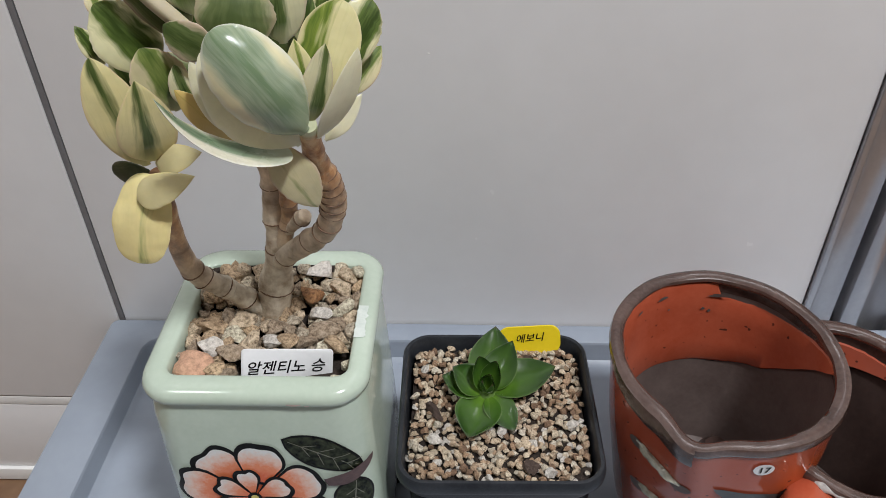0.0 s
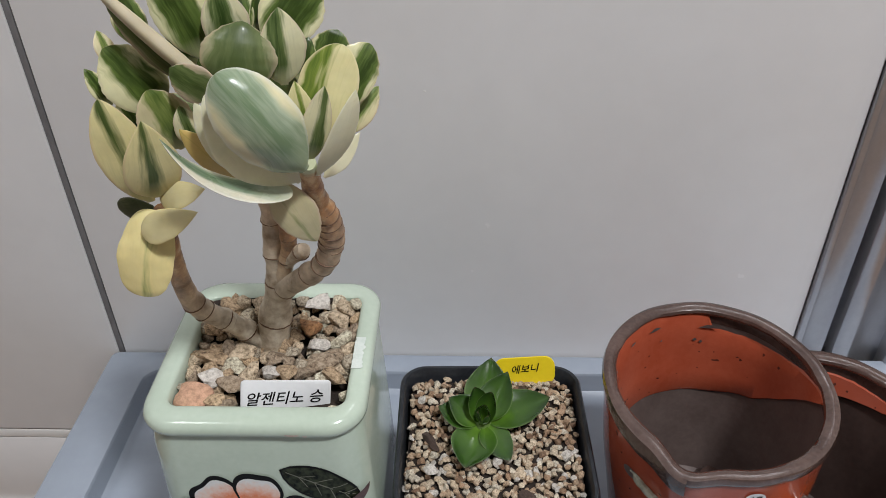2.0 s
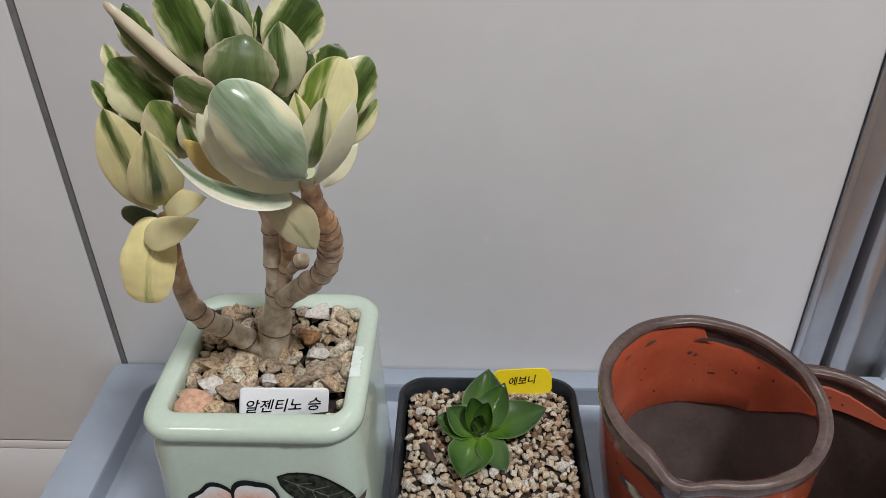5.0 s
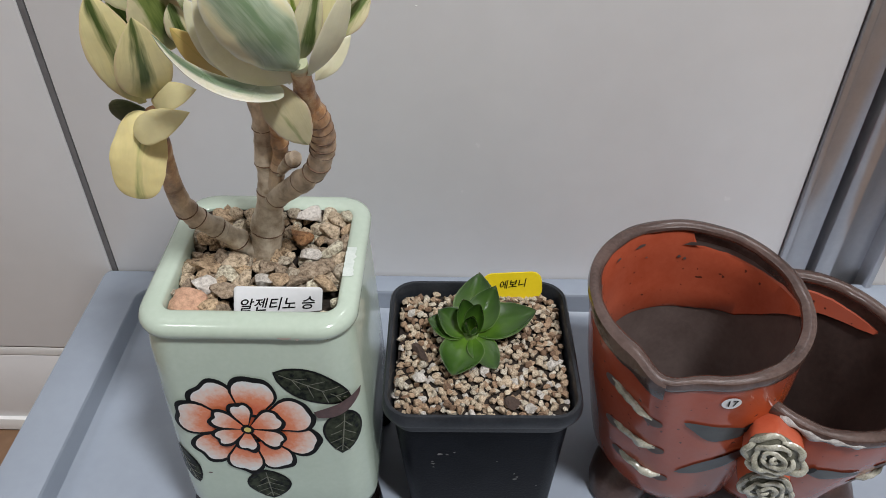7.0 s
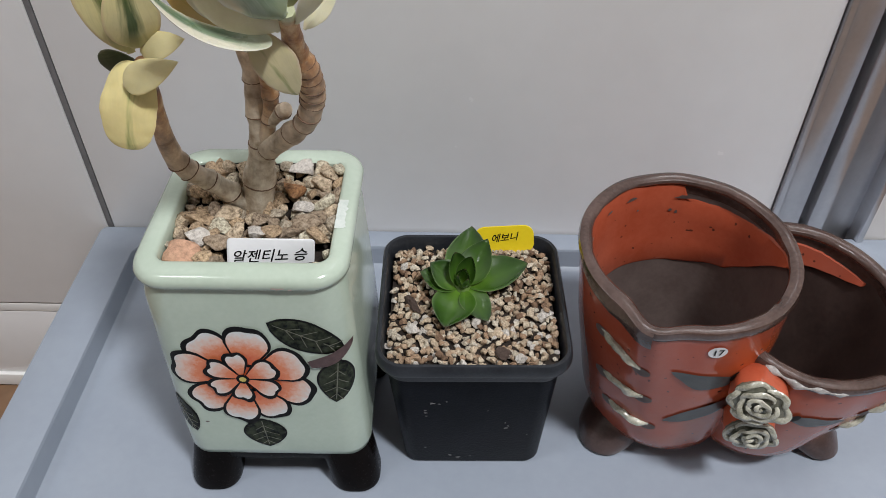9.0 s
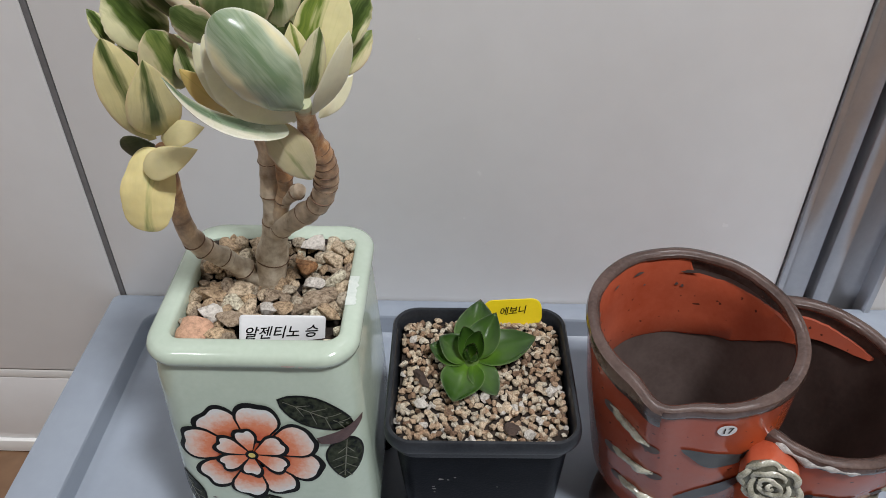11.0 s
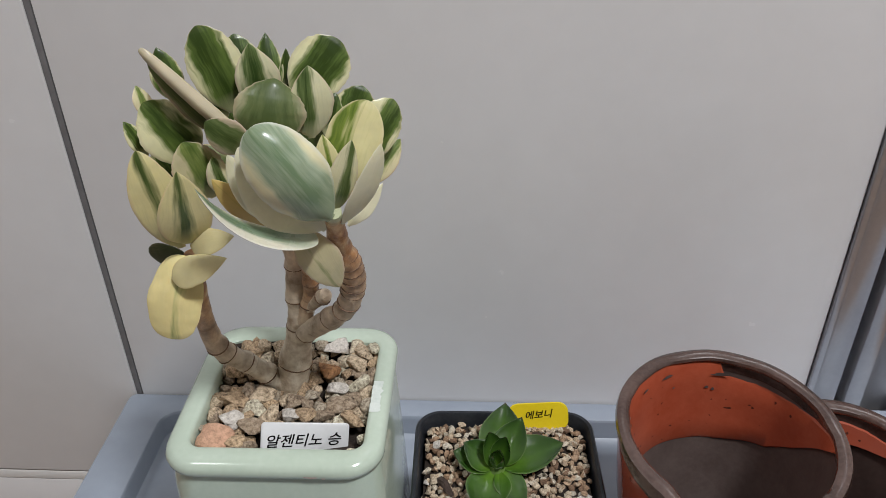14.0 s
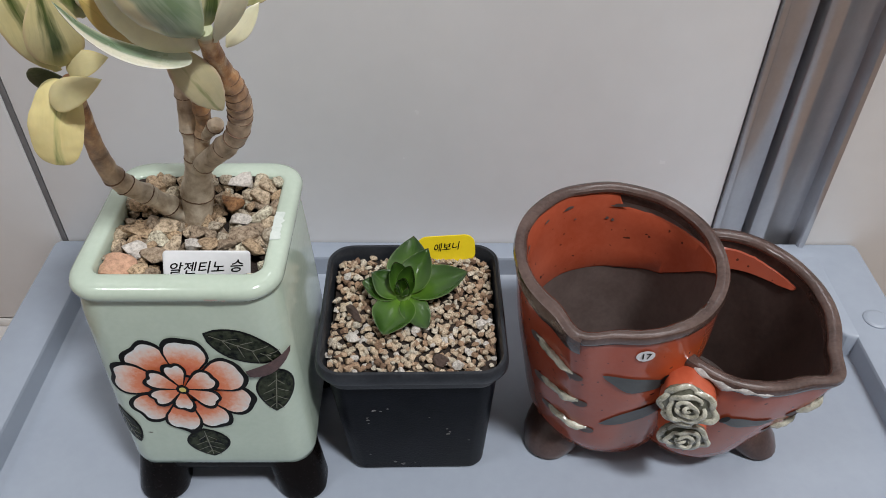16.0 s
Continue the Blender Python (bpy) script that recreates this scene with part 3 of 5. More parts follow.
# ---- painted shapes laid on curved pottery ----
def decal(name, outline, lay, lift, material, parent, label="", rings=5, centre=None, fade=None):
    """A filled outline in surface coordinates, laid on a curved surface by lay(u, v, lift)."""
    n = len(outline)
    cu, cv = centre or (sum(p[0] for p in outline) / n, sum(p[1] for p in outline) / n)
    grid = [[(cu + (u - cu) * k / rings, cv + (v - cv) * k / rings) for u, v in outline] for k in range(1, rings + 1)]
    bm = bmesh.new()
    layer = bm.loops.layers.uv.new("UVMap")
    mid = bm.verts.new(lay(cu, cv, lift))
    flat = {mid: (cu, cv)}
    rows = []
    for g in grid:
        row = [bm.verts.new(lay(u, v, lift)) for u, v in g]
        flat.update(zip(row, g))
        rows.append(row)
    for j in range(n):
        k = (j + 1) % n
        bm.faces.new((mid, rows[0][j], rows[0][k]))
        for i in range(rings - 1):
            bm.faces.new((rows[i][j], rows[i + 1][j], rows[i + 1][k], rows[i][k]))
    for f in bm.faces:
        for loop in f.loops:
            loop[layer].uv = fade(*flat[loop.vert]) if fade else (0.5, 0.5)
    return part(name, bm, material, parent, label)


def ribbon(name, line, width, lay, lift, material, parent):
    """A painted stroke of tapering width along a line of surface coordinates."""
    bm = bmesh.new()
    rows = []
    for i, (u, v) in enumerate(line):
        a, b = line[max(i - 1, 0)], line[min(i + 1, len(line) - 1)]
        d = math.hypot(b[0] - a[0], b[1] - a[1]) or 1
        w = width * (0.35 + 0.65 * math.sin(math.pi * (i + 0.6) / (len(line) + 0.2)))
        nu, nv = -(b[1] - a[1]) / d * w / 2, (b[0] - a[0]) / d * w / 2
        rows.append([bm.verts.new(lay(u + nu * s, v + nv * s, lift)) for s in (-1, 0, 1)])
    for a, b in zip(rows, rows[1:]):
        for j in (0, 1):
            bm.faces.new((a[j], a[j + 1], b[j + 1], b[j]))
    return part(name, bm, material, parent)


def lens_shape(a, b, width, n=12, skew=0.0):
    """Outline of a pointed leaf from a to b."""
    (ax, ay), (bx, by) = a, b
    dx, dy = bx - ax, by - ay
    d = math.hypot(dx, dy)
    px, py = -dy / d, dx / d
    out = []
    for side in (1, -1):
        for i in range(n):
            t = i / n if side > 0 else 1 - i / n
            h = side * width / 2 * math.sin(math.pi * t ** 0.9) ** 0.8 + skew * width * math.sin(math.pi * t)
            out.append((ax + dx * t + px * h, ay + dy * t + py * h))
    return out


def grown(outline, by):
    """The outline pushed outwards by a stroke's width."""
    n = len(outline)
    area = sum(outline[i][0] * outline[(i + 1) % n][1] - outline[(i + 1) % n][0] * outline[i][1] for i in range(n))
    sign = 1 if area > 0 else -1
    out = []
    for i in range(n):
        a, b = outline[i - 1], outline[(i + 1) % n]
        d = math.hypot(b[0] - a[0], b[1] - a[1]) or 1
        out.append((outline[i][0] + sign * (b[1] - a[1]) / d * by, outline[i][1] - sign * (b[0] - a[0]) / d * by))
    return out


# ---- the pale green square pot ----
GX, GY, GTURN = -0.0816, 0.3343, 0.0072


def green_half(z):
    t = (z - 0.030) / 0.108
    return 0.0462 - 0.0030 * t + 0.0004 * math.sin(math.pi * min(max(t, 0), 1))


def green_mid(z):
    """The pot leans a little as it rises."""
    return GX + 0.0006 - 0.0012 * (z - 0.030) / 0.108


def green_point(s, z, lift=0.0, corner=0.013):
    """Place on the pot's skin: s metres round from the middle of its front, z up."""
    s -= 0.0002
    h = green_half(z) + lift
    r = corner + lift
    flat, arc = h - r, r * math.pi / 2
    sign, q = (1, s) if s >= 0 else (-1, -s)
    if q <= flat:
        x, y = q, -h
    elif q <= flat + arc:
        a = (q - flat) / r
        x, y = flat + r * math.sin(a), -flat - r * math.cos(a)
    else:
        x, y = h, -flat + (q - flat - arc)
    x *= sign
    return Vector((green_mid(z) + x * math.cos(GTURN) - y * math.sin(GTURN), GY + x * math.sin(GTURN) + y * math.cos(GTURN), z))


def build_green_pot():
    pot = thing("square_flower_pot", (GX, GY, 0), "pale green glazed square pot with painted flower", "flower pot")
    at = (GX, GY)
    zs = [0.0304, 0.0310, 0.0325, 0.036, 0.045, 0.06, 0.08, 0.10, 0.12, 0.134, 0.1428]
    inset = [0.004, 0.0018, 0.0006, 0, 0, 0, 0, 0, 0, 0.0, 0.0008]
    rings = [rrect(green_half(z) - i, green_half(z) - i, 0.013, z, (green_mid(z), GY), GTURN, 8) for z, i in zip(zs, inset)]
    # the lower brim hangs down over the feet
    rings = [[(x, y, z - 0.0042 * max(0.0, 1 - (z - 0.0304) / 0.020) * min(1.0, abs(x - GX) / 0.044 * abs(y - GY) / 0.044) ** 2) for x, y, z in ring] for ring in rings]
    body = part("body", loft(rings, True, False), M_GREEN, pot)
    # outline inwards of the rim's widest line, height, corner radius
    lip = [(0.0060, 0.1421, 0.012), (0.0030, 0.1424, 0.0145), (0.0012, 0.1433, 0.015), (0.0002, 0.1448, 0.0155), (0.0, 0.1468, 0.0155), (0.0006, 0.1489, 0.0155), (0.0020, 0.1503, 0.0145), (0.0042, 0.1510, 0.012),
           (0.0066, 0.1512, 0.008), (0.0080, 0.1508, 0.006), (0.0087, 0.1498, 0.005), (0.0089, 0.1465, 0.0045), (0.0092, 0.110, 0.0045)]
    rings = []
    for i, z, r in lip:
        k = min(1, i / 0.0087)
        rings.append(rrect(lean(k, 0.0448, 0.0440) - i, lean(k, 0.0462, 0.0340 + 0.0087) - i, r, z, (GX - lean(k, 0.0009, 0.0), GY + lean(k, 0.0018, 0.0008)), GTURN, 8))
    rim = part("rim", loft(rings), M_GREEN, pot, "rolled glossy rim")
    # worn white patch on the rim
    worn = lambda u, v, lift: Vector((GX + 0.0378 + u, GY + v - 0.004, 0.1513 - 35 * u ** 2 + lift))
    ragged = lambda k, a: 0.0011 * noise.noise((k * 0.9, a, 3)) + 0.0006 * noise.noise((k * 2.3, a, 8))
    decal("worn_patch", [(0.0022 + ragged(k, 1), 0.0105 - 0.0012 * k) for k in range(17)] + [(-0.0020 + ragged(k, 5), -0.0087 + 0.0012 * k) for k in range(17)], worn, 0.0002, M_CHIP, rim)
    skin = lambda u, v, lift: Vector((u, GY + 0.0018 - 0.0462 - lift, v))
    for u, v, w, h in ((-0.0650, 0.1462, 0.0030, 0.0005), (-0.0600, 0.1458, 0.0010, 0.0004)):
        decal("kiln_mark", [(u + w * math.cos(q), v + h * math.sin(q) * (1 + 0.4 * math.sin(3 * q))) for q in (2 * math.pi * k / 14 for k in range(14))], skin, 0.0002, M_MARK, rim, rings=2)
    part("base", loft([rrect(h, h, 0.012, z, (GX + 0.0002, GY), GTURN, 8) for h, z in ((0.0405, 0.0225), (0.0436, 0.0228), (0.0443, 0.0240), (0.0440, 0.0302))], True, True), M_FOOT, pot, "black glazed skirt between the feet")
    for sx in (-1, 1):
        for sy in (-1, 1):
            rings = []
            for z, out, inn, r in ((0.0302, 0.0446, 0.0170, 0.012), (0.026, 0.0456, 0.0185, 0.0115), (0.014, 0.0478, 0.0215, 0.011), (0.004, 0.0494, 0.0235, 0.0105), (0.001, 0.0492, 0.0240, 0.010), (0.0, 0.0480, 0.0250, 0.009)):
                c, h = (out + inn) / 2, (out - inn) / 2
                lx, ly = sx * c, sy * c
                rings.append(rrect(h, h, r, z, (GX + 0.0004 + lx * math.cos(GTURN) - ly * math.sin(GTURN), GY + lx * math.sin(GTURN) + ly * math.cos(GTURN)), GTURN, 6))
            part("foot", loft(rings, True, True), M_FOOT, pot, "black glazed foot")

    # painted flower on the front
    fs, fz = -0.0064, 0.0902

    def petal(angle, r0, r1, spread, notch, brush=0.0):
        pts = []
        for i in range(22):
            t = i / 21
            a = (t - 0.5) * 2
            side = math.sin(math.pi * t) ** 0.28
            r = r0 + (r1 - r0) * side * (1 - notch * math.exp(-(a * 4.2) ** 2)) * (1 + 0.018 * math.sin(7 * a + angle)) + brush * side * noise.noise((a * 1.4, angle * 5, 2))
            w = spread * a * (0.80 + 0.24 * side)
            pts.append((fs + 0.89 * r * math.sin(angle + w), fz + r * math.cos(angle + w) * 0.98))
        return pts

    def fade(r0, r1):
        return lambda u, v: ((math.hypot(u - fs, v - fz) - r0) / (r1 - r0), 0.5)

    flower = part("painted_flower", loft([[green_point(fs + 0.89 * r * math.sin(q), fz + r * math.cos(q), 0.00012) for q in (2 * math.pi * k / 32 for k in range(32))] for r in (0.0005, 0.006, 0.0125, 0.0170, 0.0200)]), M_PETAL, pot, "orange and white peony painted with black outlines")
    outer = [(radians(a), r, radians(1.12 * w)) for a, r, w in ((-36, 0.0330, 26), (15, 0.0320, 26), (69, 0.0340, 24), (110, 0.0350, 21.5), (152, 0.0315, 21), (192, 0.0315, 21.5), (234, 0.0330, 22.5), (284, 0.0350, 23))]
    for k, (a, r1, spread) in enumerate(outer):
        shape = petal(a, 0.011, r1, spread, 0.07)
        decal("petal_outline", petal(a, 0.009, r1 + 0.0024, spread + 0.065, 0.06, 0.0016), green_point, 0.0002 + 0.0003 * (k % 3), M_INK, flower, rings=10)
        decal("petal", shape, green_point, 0.00036 + 0.0003 * (k % 3), M_PETAL, flower, rings=10, fade=fade(0.011, r1))
    for a, r1, spread in ((-0.14, 0.0165, 0.48), (1.12, 0.0190, 0.52), (2.10, 0.0190, 0.46), (3.30, 0.0150, 0.50), (4.28, 0.0185, 0.44), (5.20, 0.0185, 0.47)):
        shape = petal(a, 0.003, r1, spread, 0.12)
        high = 0.00108 + 0.00006 * round(a)
        decal("petal_outline", petal(a, 0.002, r1 + 0.0020, spread + 0.14, 0.09, 0.0010), green_point, high, M_INK, flower)
        decal("petal", shape, green_point, high + 0.00003, M_PETAL, flower, fade=fade(-0.001, r1 * 1.08))
    for r, m, lift in ((0.0030, M_INK, 0.00150), (0.0016, M_YOLK, 0.00160)):
        decal("flower_eye", [(fs + r * math.cos(q), fz + r * math.sin(q)) for q in (2 * math.pi * k / 16 for k in range(16))], green_point, lift, m, flower, rings=2)

    way = [(t, 0.0246 + 0.0225 * t, 0.1003 + 0.0105 * t ** 1.4, 0.0030 * math.sin(math.pi * (0.16 + 0.82 * t)) ** 0.6) for t in (k / 14 for k in range(15))]
    spray = decal("painted_twig", [(x - 0.4 * w, z + w) for _, x, z, w in way] + [(x + 0.4 * w, z - w) for _, x, z, w in reversed(way[:-1])], green_point, 0.0013, M_TWIG, pot, rings=6)
    tagged(spray, "brown painted twig with dark green leaves")
    for a, b, w in (((0.0100, 0.1248), (0.0402, 0.1085), 0.0165), ((0.0372, 0.1010), (0.0338, 0.0742), 0.0165), ((-0.0034, 0.0590), (-0.0024, 0.0385), 0.0190), ((-0.0425, 0.0730), (-0.0362, 0.0500), 0.0105)):
        shape = lens_shape(a, b, w)
        decal("leaf_outline", grown(shape, 0.0010), green_point, 0.00026, M_INK, spray)
        decal("leaf_fill", shape, green_point, 0.00038, M_LEAFPAINT, spray)
        for t in (0.0, 0.22, 0.42, 0.62, 0.80):
            if t == 0.0:
                line = [(a[0] + (b[0] - a[0]) * q, a[1] + (b[1] - a[1]) * q) for q in (0.05, 0.3, 0.55, 0.8, 0.95)]
                ribbon("vein", line, 0.0006, green_point, 0.0005, M_VEIN, spray)
                continue
            for side in (-1, 1):
                d = math.hypot(b[0] - a[0], b[1] - a[1])
                px, py = -(b[1] - a[1]) / d * side, (b[0] - a[0]) / d * side
                line = [(a[0] + (b[0] - a[0]) * (t + 0.16 * q) + px * w * 0.36 * q * math.sin(math.pi * t), a[1] + (b[1] - a[1]) * (t + 0.16 * q) + py * w * 0.36 * q * math.sin(math.pi * t)) for q in (0, 0.33, 0.66, 1)]
                ribbon("vein", line, 0.00045, green_point, 0.0005, M_VEIN, spray)
    decal("paint_fleck", lens_shape((-0.0305, 0.0572), (-0.0282, 0.0568), 0.0008, 5), green_point, 0.0003, M_TWIG, body)
    return pot


build_green_pot()

# ---- the black nursery pot ----
BX, BY, BTURN = 0.0148, 0.3406, 0.0195


def build_black_pot():
    pot = thing("nursery_pot", (BX, BY, 0), "black square plastic nursery pot with scuffs", "flower pot")
    at = (BX, BY)
    prof = [(0.0340, 0.0012, 0.007), (0.0354, 0.0012, 0.008), (0.0361, 0.003, 0.008), (0.0408, 0.070, 0.010), (0.0416, 0.0820, 0.0105)]
    body = part("body", loft([rrect(h, h, r, z, (BX + 0.0012 * (1 - z / 0.0745), BY), BTURN, 8) for h, z, r in prof], True), M_BLACK, pot)
    lip = [(0.0409, 0.0772, 0.010), (0.0419, 0.0776, 0.0105), (0.0422, 0.0786, 0.011), (0.0425, 0.0838, 0.011), (0.0436, 0.0846, 0.012), (0.0455, 0.0850, 0.013), (0.0460, 0.0866, 0.013), (0.0460, 0.0890, 0.013), (0.0457, 0.0911, 0.013), (0.0449, 0.0922, 0.0125), (0.0435, 0.0922, 0.0115), (0.0428, 0.0910, 0.011), (0.0424, 0.086, 0.010), (0.0385, 0.0600, 0.010)]
    part("rim", loft([rrect(h, h, r, z, at, BTURN, 8) for h, z, r in lip]), M_BLACK_RIM, pot, "grey-black rim")
    for sx in (-1, 1):
        for sy in (-1, 1):
            c = (BX + sx * 0.0205, BY + sy * 0.0205)
            part("foot", loft([rrect(0.0095, 0.0095, 0.004, z, c, BTURN, 3) for z in (0.0, 0.0016)], True, True), M_BLACK, pot)
    for px, py in ((0, -0.0318), (0, 0.0318), (-0.0318, 0), (0.0318, 0)):
        part("foot", loft([rrect(0.0058 if px == 0 else 0.0030, 0.0030 if px == 0 else 0.0058, 0.002, z, (BX + px, BY + py), BTURN, 3) for z in (0.0, 0.0016)], True, True), M_BLACK, pot)
    front = lambda u, v, lift: Vector((BX + u - math.sin(BTURN) * -0.038, BY - (0.0361 + (v - 0.003) * 0.0702 + lift) + u * math.sin(BTURN), v))
    rnd = random.Random(4)
    for u, v, r in ((-0.0105, 0.0085, 0.0009), (0.0, 0.0075, 0.0005), (-0.0235, 0.0165, 0.0005), (0.0185, 0.038, 0.0007), (0.017, 0.041, 0.0005), (-0.023, 0.052, 0.0007), (-0.0225, 0.047, 0.0005), (-0.016, 0.058, 0.0006), (-0.0125, 0.060, 0.0005), (-0.0195, 0.0585, 0.0011), (0.0175, 0.0360, 0.0009), (-0.0228, 0.0500, 0.0008), (-0.0062, 0.0062, 0.0012), (0.0285, 0.0300, 0.0004), (0.0080, 0.0520, 0.0004)):
        decal("scuff", [(u + r * math.cos(q) * rnd.uniform(0.6, 1.5), v + r * math.sin(q) * rnd.uniform(0.5, 1.1)) for q in (2 * math.pi * k / 9 for k in range(9))], front, 0.00025, M_SCUFF, body, rings=2)
    return pot


build_black_pot()


# ---- the red double pot ----
class Cup:
    """One cup of the pot: a round wall that widens upwards, with a pinched corner."""

    def __init__(self, foot, mouth, r_foot, r_mouth, stretch, z_foot, z_mouth, tilt, pinch, poke, run):
        self.foot, self.mouth, self.r_foot, self.r_mouth, self.stretch = foot, mouth, r_foot, r_mouth, stretch
        self.z_foot, self.z_mouth, self.tilt, self.pinch, self.poke = z_foot, z_mouth, tilt, pinch, poke
        self.run = run

    def top(self, q):
        return self.z_mouth + self.tilt[0] * math.cos(q) + self.tilt[1] * math.sin(q) + 0.0010 * noise.noise((math.cos(q) * 2, math.sin(q) * 2, self.z_mouth * 50))

    def at(self, q, z, lift=0.0):
        t = (z - self.z_foot) / (self.z_mouth - self.z_foot)
        e = max(0.0, min(1.15, t))
        r = lean(1 - (1 - min(e, 1)) ** 1.7, self.r_foot, self.r_mouth)
        d = (q - self.pinch + math.pi) % (2 * math.pi) - math.pi
        r *= 1 + self.poke * math.exp(-(d / 0.20) ** 2) * e ** 1.5 + 0.010 * noise.noise((math.cos(q) * 1.5, math.sin(q) * 1.5, z * 40 + self.z_mouth * 90))
        r += lift
        cx, cy = lean(e, self.foot[0], self.mouth[0]), lean(e, self.foot[1], self.mouth[1])
        return Vector((cx + r * math.cos(q), cy + r * self.stretch * math.sin(q), z))


TALL = Cup((0.1200, 0.3450), (0.1148, 0.3435), 0.0385, 0.0500, 1.035, 0.010, 0.1250, (0.0, 0.0030), radians(-118), 0.15,
           ((-3.15, 0.009, 0.054), (-3.0, 0.009, 0.054), (-2.2, 0.007, 0.02), (-1.8, 0.007, 0.0035), (-0.2, 0.007, 0.0035), (0.09, 0.0085, 0.0162), (0.42, 0.012, 0.032), (0.75, 0.0135, 0.0453), (1.16, 0.0145, 0.0515), (1.34, 0.0140, 0.053), (1.40, 0.0058, 0.053), (2.11, 0.0045, 0.0534), (2.68, 0.0052, 0.054), (3.15, 0.006, 0.054)))
LOW = Cup((0.1665, 0.3400), (0.1778, 0.3390), 0.0330, 0.0478, 1.12, 0.010, 0.0965, (-0.001, 0.002), radians(-50), 0.15,
          ((-3.15, 0.010, 0.027), (-1.5, 0.010, 0.006), (0.35, 0.0125, 0.0088), (0.6, 0.0125, 0.0145), (0.85, 0.0122, 0.0172), (1.1, 0.0118, 0.0195), (1.5, 0.0108, 0.023), (2.2, 0.0095, 0.027), (3.15, 0.010, 0.027)))


def cut_away(bm, other, margin):
    """Take off what lies inside the other cup's wall."""
    gone = []
    for f in bm.faces:
        c = f.calc_center_median()
        if c.z < other.z_mouth + 0.006:
            t = max(0, min(1, (c.z - other.z_foot) / (other.z_mouth - other.z_foot)))
            cx, cy = lean(t, other.foot[0], other.mouth[0]), lean(t, other.foot[1], other.mouth[1])
            q = math.atan2((c.y - cy) / other.stretch, c.x - cx)
            p = other.at(q, max(c.z, other.z_foot))
            if math.hypot(c.x - cx, c.y - cy) < math.hypot(p.x - cx, p.y - cy) - margin:
                gone.append(f)
    bmesh.ops.delete(bm, geom=gone, context="FACES")
    return bm


def cup_bands(cup, n=144):
    """Rings for the glazed outside, the bare rim, the glazed band within and the bare inside."""
    qs = [2 * math.pi * k / n for k in range(n)]
    f = [0.0, 0.02, 0.06, 0.13, 0.22, 0.32, 0.42, 0.52, 0.62, 0.72, 0.82, 0.90, 0.955]
    outside = [[cup.at(q, lean(s, cup.z_foot, cup.top(q)), -0.010 if i == 0 else (-0.004 if i == 1 else (-0.001 if i == 2 else 0))) for q in qs] for i, s in enumerate(f)]
    rim = []
    for lift, drop in ((-0.0004, 0.0046), (0.0009, 0.0037), (0.0012, 0.0016), (0.0005, -0.0004), (-0.0010, -0.0010), (-0.0032, -0.0008), (-0.0050, 0.0004), (-0.0054, 0.0018), (-0.0044, 0.0032), (-0.0039, 0.0044), (-0.0039, 0.0085)):
        rim.append([cup.at(q, cup.top(q) - drop, lift * (1 + 0.08 * noise.noise((math.cos(q) * 6, math.sin(q) * 6, drop * 40)))) for q in qs])
    glazed = lambda q, k: cup.run[0][k] if q <= cup.run[0][0] else next(lean((q - a[0]) / (b[0] - a[0]), a[k], b[k]) for a, b in zip(cup.run, cup.run[1:]) if q <= b[0])
    wrap = lambda q: (q + math.pi) % (2 * math.pi) - math.pi
    edge = lambda q: glazed(wrap(q), 1) - 0.0032 + 0.0007 * noise.noise((math.cos(q) * 3, math.sin(q) * 3, 5.5)) + 0.0005 * noise.noise((math.cos(q) * 14, math.sin(q) * 14, 2))
    low = lambda q: glazed(wrap(q), 2) + 0.001 * noise.noise((math.cos(q) * 1.5, math.sin(q) * 1.5, 9))
    deep = lambda q, s: -0.0015 if edge(q) > low(q) - 0.0012 else (-0.0036 if s in (0, 1) else -0.0047) - 0.0012 * s
    band = [[cup.at(q, cup.top(q) - lean(s, min(edge(q), low(q) - 0.001), low(q)), deep(q, s)) for q in qs] for s in (0, 0.06, 0.35, 0.7, 0.96, 1)]
    inside = [[cup.at(q, lean(s, cup.top(q) - 0.007, cup.z_foot + 0.006), -0.0037 - 0.0022 * s) for q in qs] for s in (0, 0.2, 0.4, 0.6, 0.8, 0.94)]
    inside += [[cup.at(q, cup.z_foot + z, -d) for q in qs] for z, d in ((0.0075, 0.011), (0.006, 0.018), (0.0055, 0.026))]
    return outside, rim, band, inside


def half_leaf(a, b, sides, n=14):
    """Outline of a leaf with one pointed end and one blunt end, unlike on its two sides."""
    (ax, ay), (bx, by) = a, b
    dx, dy = bx - ax, by - ay
    d = math.hypot(dx, dy)
    px, py = -dy / d, dx / d
    swell = lambda t: min(1.0, 1.15 * t ** 0.6) * (1 - 0.55 * max(0, t - 0.62) / 0.38)
    out = []
    for side, w in ((1, sides[0]), (-1, sides[1])):
        for i in range(n + 1):
            t = i / n if side > 0 else 1 - i / n
            h = side * w * swell(t) * (1 + 0.12 * math.sin(9 * t + w * 4000)) + 0.00001 * side
            out.append((ax + dx * t + px * h, ay + dy * t + py * h))
    return out


